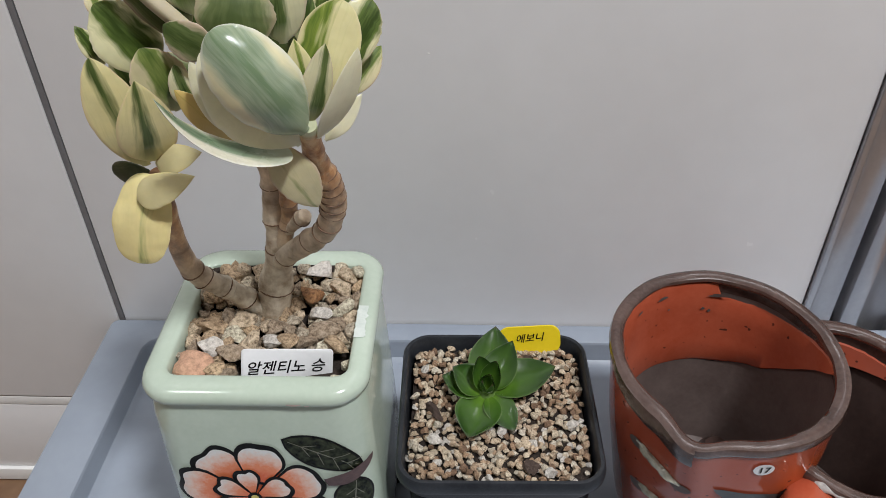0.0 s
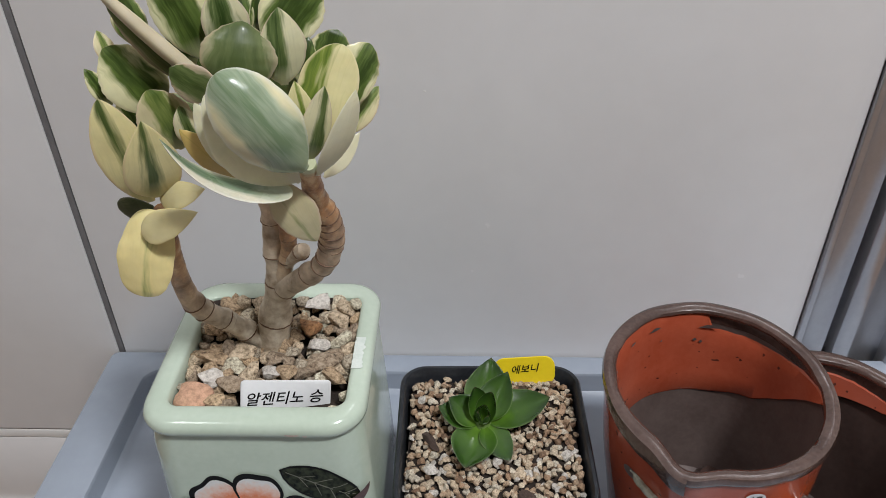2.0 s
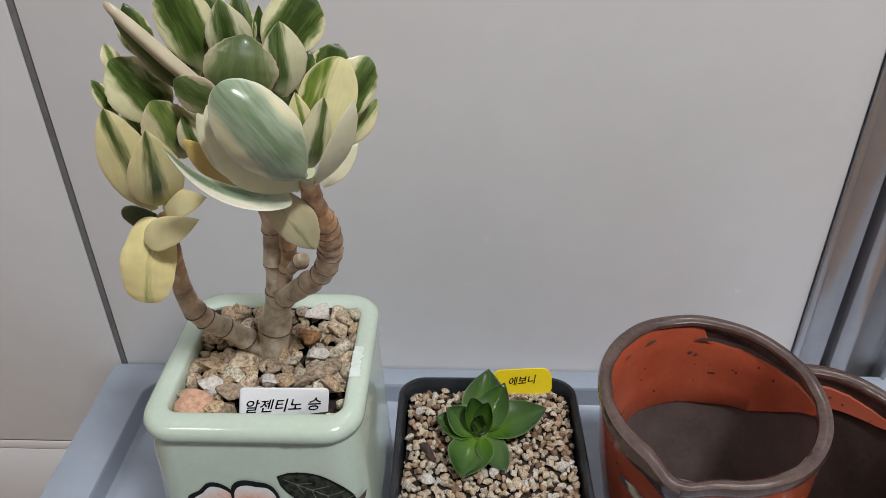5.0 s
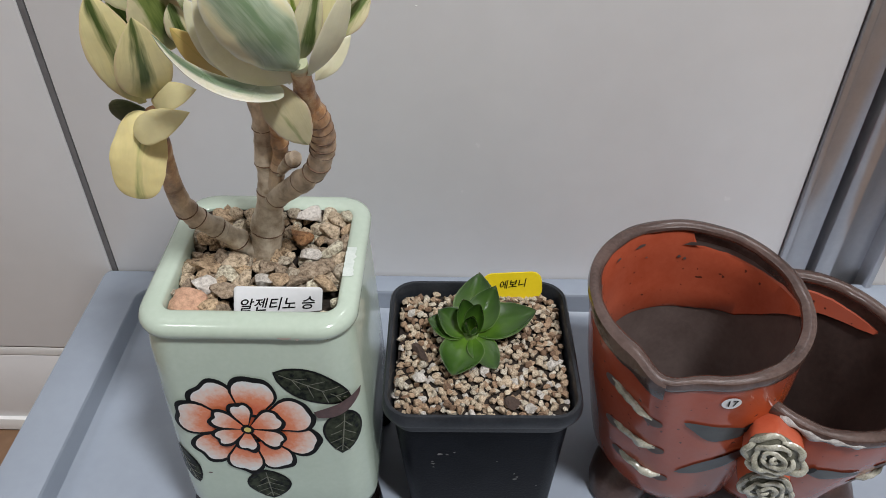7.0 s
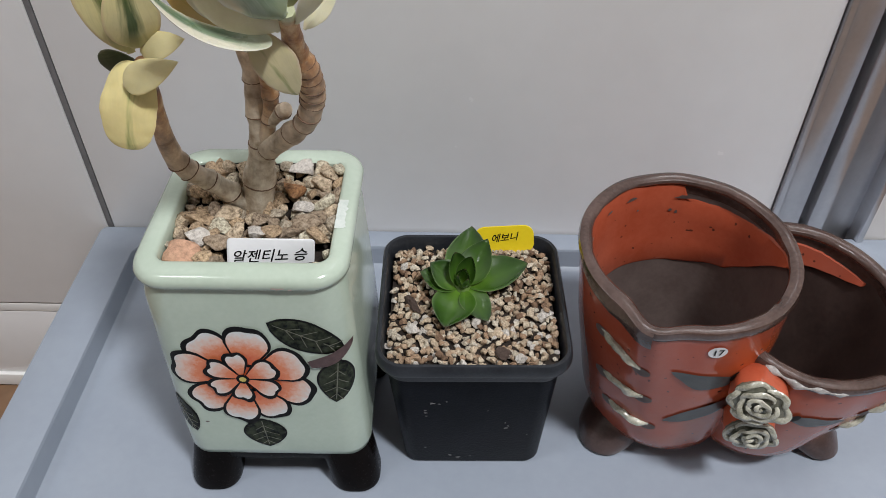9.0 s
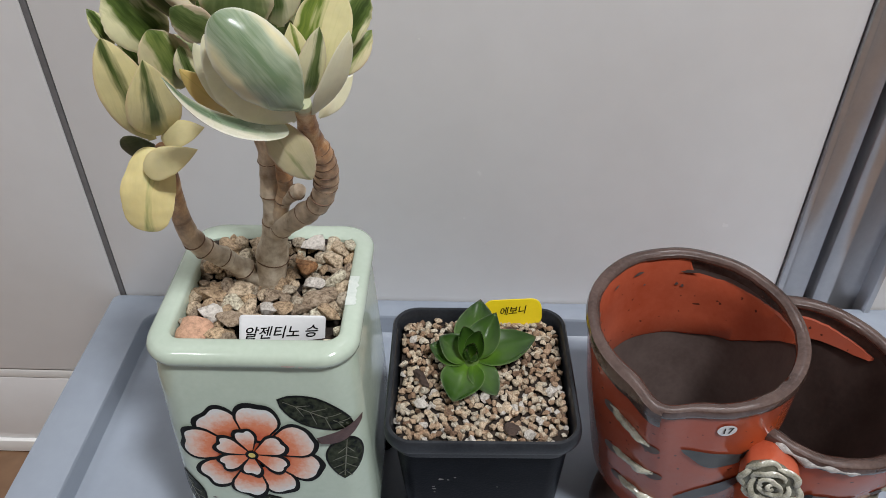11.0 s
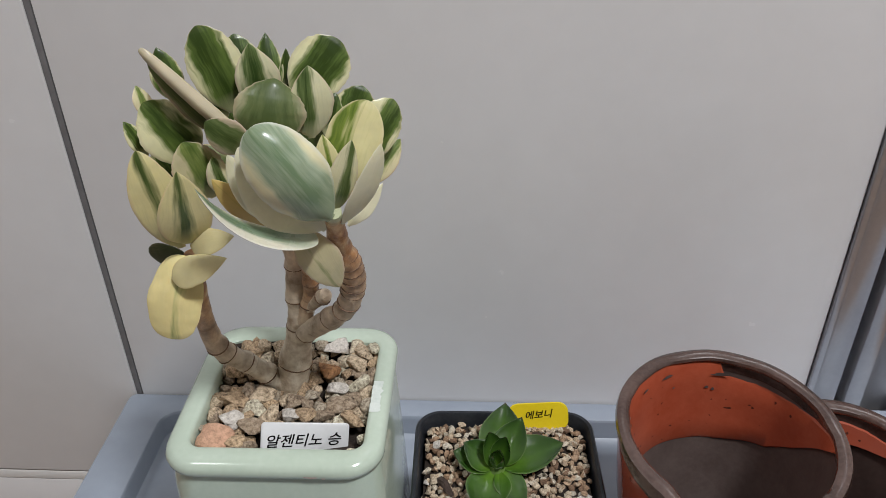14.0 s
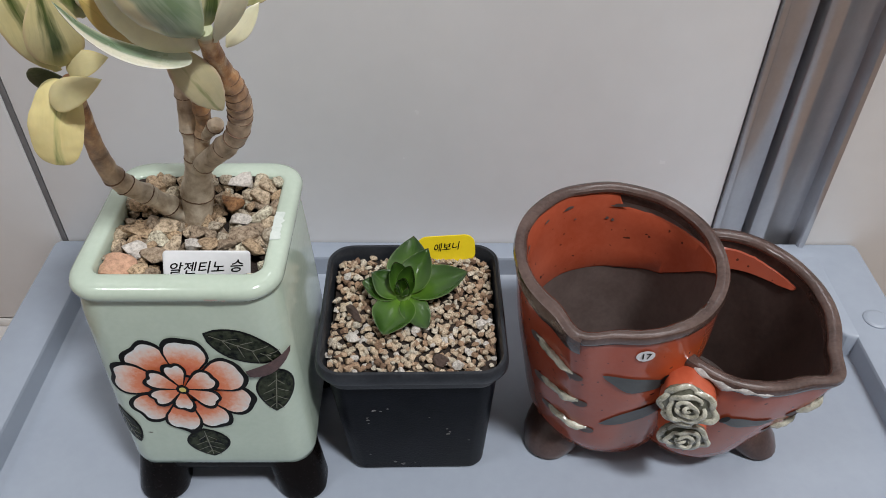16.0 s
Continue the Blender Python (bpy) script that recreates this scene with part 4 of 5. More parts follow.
def build_double_pot():
    pot = thing("double_cup_pot", (0.145, 0.34, 0), "red glazed clay pot of two joined cups with roses", "flower pot")
    cups = []
    for name, cup, other, label in (("tall_cup", TALL, None, "dull red glazed cup with a brown rim"), ("low_cup", LOW, TALL, "lower red glazed cup with a pinched corner")):
        outside, rim, band, inside = cup_bands(cup)
        trim = (lambda bm, m: cut_away(bm, other, m)) if other else (lambda bm, m: bm)
        wall = part(name, trim(loft(outside, True), 0.003), M_RED, pot, label)
        part("rim", trim(loft(rim), 0.002), M_CLAY, wall, "bare dark brown clay rim")
        # low cup's band takes the duller red: shade on the orange put into colour
        part("glaze_band", trim(loft(band), 0.0), M_RED if other else M_ORANGE, wall, "orange glaze running down inside")
        part("lining", trim(loft(inside, False, True), 0.0), M_LOW_IN_SHADE if other else M_CLAY_IN, wall, "bare brown clay inside")
        cups.append(wall)
    tall, low = cups
    for c, tip, r in (((0.101, 0.334), (0.0890, 0.3225), 0.0162), ((0.188, 0.334), (0.2070, 0.3205), 0.0142), ((0.140, 0.366), (0.1400, 0.3740), 0.0135)):
        rings = []
        for s, k in ((0, 0.80), (0.2, 1.0), (0.5, 1.05), (0.75, 1.0), (0.92, 0.86), (1.0, 0.60)):
            x, y, z = lean(s, c[0], tip[0]), lean(s, c[1], tip[1]), lean(s, 0.027, 0.0)
            rings.append([(x + r * k * math.cos(q) * (1 + 0.06 * noise.noise((q, s * 3, c[0] * 60))), y + r * k * math.sin(q), z) for q in (2 * math.pi * j / 20 for j in range(20))])
        part("foot", loft(rings, True, True), M_LEG, pot, "dark brown clay foot")

    # slate leaves, laces, sticker and roses on the glaze
    on_tall = lambda u, v, lift: TALL.at(u, v, lift)
    on_low = lambda u, v, lift: LOW.at(u, v, lift)
    for lay, a, b, w, wall in DARK_LEAVES(on_tall, on_low, tall, low):
        k = 0.05
        shape = [(u / k, v) for u, v in half_leaf((a[0] * k, a[1]), (b[0] * k, b[1]), w)]
        decal("painted_leaf", shape, lay, 0.0006, M_SLATE, wall, "dark slate-grey painted leaf")
        dab = [(b[0] + (0.0022 * math.cos(q) + 0.0004) / k, b[1] + 0.0010 + 0.0030 * math.sin(q) + 0.0012 * math.cos(q)) for q in (2 * math.pi * j / 12 for j in range(12))]
        decal("brush_dab", dab, lay, 0.0009, M_INK, wall, rings=2)
    for cup, a, b, wall in LACES(tall, low):
        line = glide([cup.at(lean(s, a[0], b[0]), lean(s, a[1], b[1]), lift) for s, lift in ((0, -0.0006), (0.25, 0.0009), (0.5, 0.0013), (0.75, 0.0012), (1, -0.0002))], 5)
        part("lace", loft(tube_rings(line, lambda s: 0.0018 * (0.35 + 0.65 * math.sin(math.pi * min(max(s, 0.04), 0.96)) ** 0.5), 10, 0.7, wobble=0.7), True, True), M_ROSE, wall, "grey-white glazed clay lace")
        for end, (q, z) in (("a", a), ("b", b)):
            decal("lace_hole", [(q + 0.0046 / 0.05 * math.cos(g), z - 0.0018 + 0.0032 * math.sin(g)) for g in (2 * math.pi * k / 14 for k in range(14))], cup.at, 0.0004, M_CLAY_IN, wall, rings=2)
    inner = lambda u, v, lift: TALL.at(u, TALL.top(u) - v, -0.0052 - lift)
    for q, drop, w, h in ((1.38, 0.0098, 0.0052, 0.0011), (2.02, 0.0090, 0.0032, 0.0010), (2.36, 0.0098, 0.0020, 0.0007), (2.85, 0.0115, 0.0030, 0.0011), (1.92, 0.0175, 0.0007, 0.0005), (1.52, 0.0190, 0.0011, 0.0009), (1.45, 0.0200, 0.0009, 0.0010)):
        decal("glaze_chip", [(q + w / 0.05 * math.cos(a) * (1 + 0.3 * math.sin(3 * a)), drop + h * math.sin(a) + 0.15 * w * math.cos(a)) for a in (2 * math.pi * k / 14 for k in range(14))], inner, 0.0004, M_CLAY_IN, tall, rings=2)
    # the end of the rim's clay strip, laid over its beginning at the pinched corner
    strap = []
    for k in range(26):
        q = lean(k / 25, -3.05, -2.03)
        g = min(1.0, k / 14) ** 0.7 * (1 + 0.10 * noise.noise((k * 0.3, 1, 4)))
        drop = 0.0012 * max(0, k - 17) / 8
        strap.append([TALL.at(q, TALL.top(q) - drop - lean(g, a[1], b[1]), lean(g, a[0], b[0])) for a, b in (((-0.0006, 0.0046), (0.0002, 0.0092)), ((0.0006, 0.0037), (0.0023, 0.0078)), ((0.0009, 0.0016), (0.0030, 0.0036)), ((0.0002, -0.0002), (0.0021, -0.0008)), ((-0.0012, -0.0006), (-0.0010, -0.0021)), ((-0.0032, -0.0004), (-0.0037, -0.0017)), ((-0.0046, 0.0006), (-0.0056, 0.0003)), ((-0.0030, 0.0025), (-0.0030, 0.0025)))])
    part("rim_fold", loft(strap, True, True), M_CLAY, tall, "end of the brown clay rim lapped over its start")
    lumps = glide([LOW.at(q, LOW.top(q) - d, lift) for q, d, lift in ((-2.28, 0.0022, 0.0010), (-2.12, 0.0012, 0.0016), (-1.95, 0.0024, 0.0013), (-1.80, 0.0010, 0.0015), (-1.66, 0.0022, 0.0012), (-1.52, 0.0026, 0.0008))], 5)
    part("glaze_run", loft(tube_rings(lumps, lambda s: 0.0021 * (0.75 + 0.45 * math.sin(23 * s)) * (1 - 0.6 * s), 10, 0.7, wobble=0.5), True, True), M_SILVER, low, "silvery run of glaze on the rim")
    for spot, lay, r, n in ROSES():
        rose(pot, spot, lay, r, n)
    return pot, tall


def rose(pot, spot, way, r, count):
    """A clay rose: a thick orange pad, a heart of pooled glaze darkened as recess shade, and rings of wavy petals."""
    z = Vector(way).normalized()
    x = z.cross(Vector((0, 0, 1))).normalized()
    y = z.cross(x)
    c = Vector(spot)
    rnd = random.Random(count)
    edge = lambda q: r * (1 + 0.05 * math.sin(3 * q + count) + 0.03 * math.sin(7 * q))
    round_at = lambda q, k, h: c + (x * math.cos(q) * 1.06 + y * math.sin(q) * 0.92) * edge(q) * k + z * h
    turn = lambda n: [2 * math.pi * j / n for j in range(n)]
    pad = part("rose", loft([[round_at(q, k, h) for q in turn(32)] for k, h in ((0.95, -0.016), (1.06, -0.012), (1.08, -0.005), (1.03, -0.0015), (0.9, 0.0005))], True, True), M_ORANGE, pot, "grey-white clay rose on an orange pad")
    part("heart", loft([[round_at(q, k, h) for q in turn(24)] for k, h in ((1.02, -0.0022), (1.05, -0.0004), (0.95, 0.0010), (0.5, 0.0014), (0.1, 0.0022))], True, True), M_ROSE_DEEP, pad)
    for ring, (rad, petals, high) in enumerate(((0.07, 1, 0.0046), (0.33, 2, 0.0040), (0.64, 3, 0.0030), (0.95, 5, 0.0012))):
        for p in range(petals):
            a0 = 2 * math.pi * (p + rnd.uniform(-0.15, 0.15)) / petals + ring * 1.3
            half = math.pi / petals * (1.12 if petals > 1 else 0.85)
            wave = rnd.uniform(0, 6)
            line = []
            for i in range(15):
                s = i / 14 * 2 - 1
                k = rad + 0.06 * math.cos(s * 1.5) + 0.06 * math.sin(s * 4 + wave) - 0.05 * (abs(s) > 0.9)
                line.append(round_at(a0 + s * half, k, high * (0.8 + 0.2 * math.cos(s * 1.6)) + 0.0005 * math.sin(s * 4 + wave * 2)))
            part("petal", loft(tube_rings(line, lambda s: r * (0.095 + 0.05 * rad) * (0.35 + 0.65 * math.sin(math.pi * min(max(s, 0.03), 0.97)) ** 0.5), 8, 0.75, z, wobble=0.25), True, True), M_ROSE, pad)


def DARK_LEAVES(on_tall, on_low, tall, low):
    return ((on_tall, (TL1[0], TL1[1]), (TL1[2], TL1[3]), (0.0018, 0.0120), tall), (on_tall, (TL2[0], TL2[1]), (TL2[2], TL2[3]), (0.0075, 0.0062), tall), (on_low, (LL1[0], LL1[1]), (LL1[2], LL1[3]), (0.0050, 0.0048), low))


def LACES(tall, low):
    return [(TALL, (q0, z0), (q1, z1), tall) for q0, z0, q1, z1 in TLACE] + [(LOW, (q0, z0), (q1, z1), low) for q0, z0, q1, z1 in LLACE]


TL1, TL2, LL1 = (-1.84, 0.0948, -1.24, 0.0882), (-1.80, 0.0505, -1.12, 0.0655), (-1.22, 0.0640, -1.80, 0.0670)
TLACE = ((-2.56, 0.0975, -2.09, 0.0925), (-2.54, 0.0670, -2.03, 0.0690), (-2.44, 0.0460, -1.93, 0.0430))
LLACE = ((-0.84, 0.0780, -1.02, 0.0690), (-0.86, 0.0600, -1.08, 0.0520))
STICKER = (-1.490, 0.1098)


def ROSES():
    return (((0.1409, 0.2835, 0.0861), (-0.30, -0.92, 0.18), 0.0112, 5), ((0.1459, 0.2865, 0.0586), (-0.20, -0.97, -0.05), 0.0102, 7))


def text_bmesh(body, size):
    """Flat letters about the origin, in the x and y plane."""
    curve = bpy.data.curves.new("writing", "FONT")
    curve.body, curve.size, curve.align_x, curve.align_y = body, size, "CENTER", "CENTER"
    curve.offset = size * 0.013
    ob = new("writing", curve)
    bpy.context.view_layer.update()
    me = bpy.data.meshes.new_from_object(ob.evaluated_get(bpy.context.evaluated_depsgraph_get()))
    bpy.data.objects.remove(ob)
    bm = bmesh.new()
    bm.from_mesh(me)
    bpy.data.meshes.remove(me)
    return bm


double_pot, tall_cup = build_double_pot()


def build_sticker():
    q0, z0 = STICKER
    lay = lambda u, v, lift: TALL.at(q0 + u / 0.05, z0 + v, lift)
    decal("number_sticker", [(0.0043 * math.cos(a), 0.0036 * math.sin(a)) for a in (2 * math.pi * k / 28 for k in range(28))], lay, 0.0006, M_LABEL_W, tall_cup, "small oval white number sticker")
    bm = text_bmesh("17", 0.0052)
    for v in bm.verts:
        v.co = lay(v.co.x, v.co.y, 0.0009)
    part("digits", bm, M_INK, tall_cup, smooth=False)


# ---- plant labels ----
def plant_label(centre, along, up, w, h, r, material, words, size, shift, label):
    x = Vector(along).normalized()
    n = x.cross(Vector(up)).normalized()
    y = n.cross(x)
    c = Vector(centre)
    lab = thing("plant_label", centre, label, "plant label", "plant labels")
    out = rrect(w / 2, h / 2, r, 0, n=6)
    plate = part("plate", loft([[c + x * (px * k) + y * (py * k) + n * d for px, py, _ in out] for k, d in ((0.985, -0.0005), (1, -0.0003), (1, 0.0003), (0.985, 0.0005))], True, True), material, lab)
    part("stake", loft([[c + x * sx + y * (-h / 2 + 0.001 - depth) + n * sn for sx, sn in ((-wide, -0.0003), (wide, -0.0003), (wide, 0.0003), (-wide, 0.0003))] for depth, wide in ((0.0, 0.0030), (0.008, 0.0028), (0.020, 0.0022), (0.026, 0.0005))], True, True), material, lab)
    bm = text_bmesh(words, size)
    for v in bm.verts:
        v.co = c + x * (v.co.x + 0.22 * v.co.y + shift[0]) + y * (v.co.y + shift[1] + 0.06 * v.co.x) + n * 0.0007
    part("writing", bm, M_INK, plate, "black handwriting", smooth=False)


# ---- gravel ----
def stone_mesh(seed, n, squash):
    rnd = random.Random(seed)
    bm = bmesh.new()
    for _ in range(n):
        v = Vector((rnd.gauss(0, 1), rnd.gauss(0, 1), rnd.gauss(0, 1))).normalized() * rnd.uniform(0.86, 1.06)
        bm.verts.new((v.x * squash[0], v.y * squash[1], v.z * squash[2]))
    res = bmesh.ops.convex_hull(bm, input=bm.verts)
    bmesh.ops.delete(bm, geom=list({g for g in res["geom_unused"] + res["geom_interior"] if isinstance(g, bmesh.types.BMVert)}), context="VERTS")
    return bm


def lumpy_stone(seed, squash):
    """A pitted, broken stone: a ball made uneven by noise and cut by a few planes."""
    rnd = random.Random(seed)
    bm = bmesh.new()
    bmesh.ops.create_icosphere(bm, subdivisions=3, radius=1)
    off = Vector((rnd.uniform(0, 50), rnd.uniform(0, 50), rnd.uniform(0, 50)))
    cuts = [(Vector((rnd.gauss(0, 1), rnd.gauss(0, 1), rnd.gauss(0, 1))).normalized(), rnd.uniform(0.38, 0.74)) for _ in range(10)]
    for v in bm.verts:
        d = v.co.normalized()
        p = d * (1 + 0.30 * noise.noise(d * 1.3 + off))
        for n, reach in cuts:
            over = p.dot(n) - reach
            if over > 0:
                p -= n * over
        p *= 1 + 0.07 * noise.noise(d * 3.0 + off) + 0.09 * noise.noise(d * 6 + off)
        v.co = Vector((p.x * squash[0], p.y * squash[1], p.z * squash[2])) * 1.25
    return bm


def stone_data(name, seed, n, squash, material):
    bm = lumpy_stone(seed, squash) if name == "stone" else stone_mesh(seed, n, squash)
    me = bpy.data.meshes.new(name)
    for f in bm.faces:
        f.smooth = True
    sharp = radians(52 if name == "grain" else 26)
    for e in bm.edges:
        if len(e.link_faces) == 2 and e.calc_face_angle(0) > sharp:
            e.smooth = False
    bm.to_mesh(me)
    bm.free()
    me.materials.append(material)
    return me


def scatter(seed, half, gap, tries, keep):
    """Spots on a square, no two nearer than gap."""
    rnd = random.Random(seed)
    spots = []
    for _ in range(tries):
        x, y = rnd.uniform(-half, half), rnd.uniform(-half, half)
        if keep(x, y) and all((x - a) ** 2 + (y - b) ** 2 > gap * gap for a, b in spots):
            spots.append((x, y))
    return spots


def lay_stone(name, me, place, size, rnd, parent):
    ob = new(name, me)
    ob.location = Vector(place)
    ob.rotation_euler = (rnd.uniform(-0.5, 0.5), rnd.uniform(-0.5, 0.5), rnd.uniform(0, 6.28))
    ob.scale = (size, size, size)
    settle(ob, parent)
    return ob


def build_coarse_gravel():
    at, z = (GX, GY), 0.1446
    bed = thing("coarse_gravel", (GX, GY, z), "coarse tan and grey gravel filling the green pot", "gravel")
    part("soil", loft([rrect(0.0347, 0.0334, 0.006, h, at, GTURN) for h in (0.112, 0.1385)], True, True), M_SOIL, bed)
    # dark strip on the back inner wall, standing in for shade behind the gravel
    wall_x, wall_y = 0.0440 - 0.0092 - 0.0010, 0.0340 + 0.0087 - 0.0092 - 0.0006
    run = glide([(GX - wall_x, GY + 0.010, 0.140), (GX - wall_x, GY + 0.024, 0.140), (GX - wall_x + 0.0035, GY + wall_y - 0.0010, 0.140), (GX - 0.012, GY + wall_y, 0.140), (GX + 0.012, GY + wall_y, 0.140), (GX + wall_x - 0.0035, GY + wall_y - 0.0010, 0.140), (GX + wall_x, GY + 0.026, 0.140)], 8)
    strip_rings = [[p + Vector((0, 0, h + (0.0010 * noise.noise(p * 260) if h > 0 else 0))) + (Vector((GX, GY, p.z)) - p).normalized() * d for h, d in ((-0.004, -0.0012), (0.0100 * min(1, 4 * k / len(run), 4 * (len(run) - 1 - k) / len(run)) + 0.0004, -0.0012), (0.0095 * min(1, 4 * k / len(run), 4 * (len(run) - 1 - k) / len(run)) + 0.0002, 0.0010), (-0.004, 0.0022))] for k, p in enumerate(run)]
    part("shade_strip", loft(strip_rings, True, True), M_SOIL, bed, "dark soil-coloured strip standing in for shade along the pot wall")
    rnd = random.Random(11)
    kinds = [stone_data("stone", 100 + k, 15 + 2 * (k % 4), (1, rnd.uniform(0.65, 0.95), rnd.uniform(0.55, 0.8)), M_STONE) for k in range(9)]
    rise = lambda y: 0.0042 * max(0.0, min(1.0, (y - 0.004) / 0.024))
    stem = lambda x, y: math.hypot(x + 0.005, y - 0.0125) > 0.0085 and not (y < -0.0135 and -0.0140 < x < 0.0320)
    dark = lambda x, y: not (x < 0.005 and y > 0.017 and rnd.random() < 0.55)
    # the stones one notices: material, spot, half-length
    special = ((M_STONE, (-0.0270, -0.0020), 0.0078), (M_STONE, (-0.0150, -0.0015), 0.0070), (M_WHITE_STONE, (-0.0225, -0.0155), 0.0056), (M_STONE, (-0.0140, -0.0185), 0.0058), (M_PINK_STONE, (-0.0275, -0.0260), 0.0078),
               (M_WHITE_STONE, (0.0023, -0.0117), 0.0047), (M_STONE, (0.0084, -0.0105), 0.0045), (M_STONE, (0.0156, -0.0105), 0.0048), (M_RUST_STONE, (0.0141, 0.0165), 0.0062), (M_WHITE_STONE, (0.0174, 0.0055), 0.0055),
               (M_WHITE_STONE, (0.0165, 0.0290), 0.0060), (M_STONE, (0.0225, -0.0050), 0.0062), (M_STONE, (0.0017, -0.0015), 0.0048), (M_STONE, (-0.0290, 0.0150), 0.0048), (M_STONE, (-0.0070, -0.0100), 0.0058), (M_STONE, (0.0092, 0.0011), 0.0046),
               (M_STONE, (-0.0190, -0.0270), 0.0046), (M_STONE, (0.0290, 0.0080), 0.0056), (M_STONE, (0.0270, 0.0200), 0.0058), (M_STONE, (0.0295, -0.0140), 0.0052))
    for k, (m, (x, y), s) in enumerate(special):
        ob = lay_stone("stone", stone_data("stone", 150 + k, 18, (1, 0.78, 0.52), m), (GX + x, GY + y, z + rise(y) + 0.0022), s, rnd, bed)
        ob.rotation_euler = (rnd.uniform(-0.25, 0.25), rnd.uniform(-0.2, 0.2), rnd.uniform(-0.5, 0.5))
    free = lambda x, y: stem(x, y) and dark(x, y) and abs(y) < 0.0326 and all(math.hypot(x - a, y - b) > 0.0030 + 0.45 * s for _, (a, b), s in special)
    for x, y in scatter(3, 0.0335, 0.0052, 8000, free):
        lay_stone("stone", rnd.choice(kinds), (GX + x, GY + y, z + rise(y) + rnd.uniform(-0.0015, 0.0018)), rnd.choice((0.0030, 0.0034, 0.0038, 0.0044, 0.0050)) * rnd.uniform(0.92, 1.08), rnd, bed)
    for x, y in scatter(8, 0.0340, 0.0048, 5000, lambda x, y: stem(x, y) and dark(x, y) and abs(y) < 0.0330):
        lay_stone("stone", rnd.choice(kinds), (GX + x, GY + y, z + rise(y) - 0.0022 + rnd.uniform(-0.001, 0.0010)), rnd.uniform(0.0026, 0.0040), rnd, bed)


def build_fine_gravel():
    at, z = (BX, BY), 0.0860
    bed = thing("pumice_grit", (BX, BY, z), "fine tan and white pumice grit filling the black pot", "gravel")
    part("soil", loft([rrect(0.0404, 0.0404, 0.010, h, at, BTURN) for h in (0.066, 0.0846)], True, True), M_SOIL, bed)
    rnd = random.Random(21)
    kinds = [stone_data("grain", 200 + k, 20, (1, rnd.uniform(0.6, 0.95), rnd.uniform(0.6, 0.9)), M_PUMICE) for k in range(8)]
    whites = [stone_data("grain", 230 + k, 13, (1, 0.85, 0.75), M_WHITE_STONE) for k in range(2)]
    stem = lambda x, y: math.hypot(x + 0.004, y - 0.012) > 0.005
    inside = lambda x, y: stem(x, y) and (abs(x) < 0.032 or abs(y) < 0.032 or math.hypot(abs(x) - 0.032, abs(y) - 0.032) < 0.0075)
    def strewn(seed, step):
        """Spots on a jittered grid of staggered rows."""
        r2 = random.Random(seed)
        n = int(0.0405 / step)
        return [p for p in ((step * (a + 0.5 * (b % 2)) + r2.uniform(-0.4, 0.4) * step, step * 0.9 * b + r2.uniform(-0.4, 0.4) * step) for a in range(-n - 1, n + 2) for b in range(-n - 4, n + 5)) if abs(p[0]) < 0.0402 and abs(p[1]) < 0.0402 and inside(*p)]

    spots = sorted(strewn(5, 0.0030), key=lambda s: s[1])
    loose = random.Random(33)
    nearest = spots[:420]
    loose.shuffle(nearest)
    for x, y in nearest[:300]:
        me = rnd.choice(whites if rnd.random() < 0.15 else kinds)
        lay_stone("grain", me, (BX + x, BY + y, z + rnd.uniform(-0.0018, 0.0020)), rnd.uniform(0.0017, 0.0026), rnd, bed)
    bm = bmesh.new()
    for x, y, first in [(*p, True) for p in nearest[300:] + spots[420:]] + [(*p, False) for p in strewn(6, 0.0028)]:
        grain = stone_mesh(rnd.randrange(10 ** 6), 15, (1, rnd.uniform(0.6, 0.95), rnd.uniform(0.6, 0.9)))
        size = rnd.uniform(0.0017, 0.0026) if first else rnd.uniform(0.0012, 0.0019)
        grain.transform(pose(BX + x, BY + y, z + (rnd.uniform(-0.0008, 0.0014) if first else -0.0028), rnd.uniform(-30, 30), rnd.uniform(-30, 30), rnd.uniform(0, 360)) @ Matrix.Scale(size, 4))
        shift = {v: bm.verts.new(v.co) for v in grain.verts}
        for f in grain.faces:
            bm.faces.new([shift[v] for v in f.verts])
        grain.free()
    tagged(part("loose_grit", bm, M_GRIT, bed, sharp=52), "", "", "", "stuff")
    for x, y, s, turn, stretch in ((-0.0300, -0.0025, 0.0072, 0.9, 0.32), (0.0140, -0.0335, 0.0052, 0.1, 0.7), (0.0165, 0.0310, 0.0042, 0.9, 0.6)):
        chip = lay_stone("bark_chip", stone_data("bark_chip", int(1e4 * (x + 1)), 18, (1, stretch, 0.5), M_BARK), (BX + x, BY + y, z + 0.0022), s, rnd, bed)
        chip.rotation_euler = (0.1, 0.1, -turn)
    for k in range(16):
        lay_stone("grain", rnd.choice(kinds), (BX + 0.0035 + 0.0019 * k, BY + 0.0370 + rnd.uniform(-0.001, 0.001), z + 0.0016), rnd.uniform(0.0017, 0.0025), rnd, bed)
    for x, y, s in ((-0.0285, -0.0195, 0.0042), (0.0025, -0.0140, 0.0036), (0.0345, -0.0100, 0.0034), (0.0225, -0.0360, 0.0032), (-0.0350, 0.024, 0.003)):
        lay_stone("grain", whites[0], (BX + x, BY + y, z + 0.0022), s, rnd, bed)


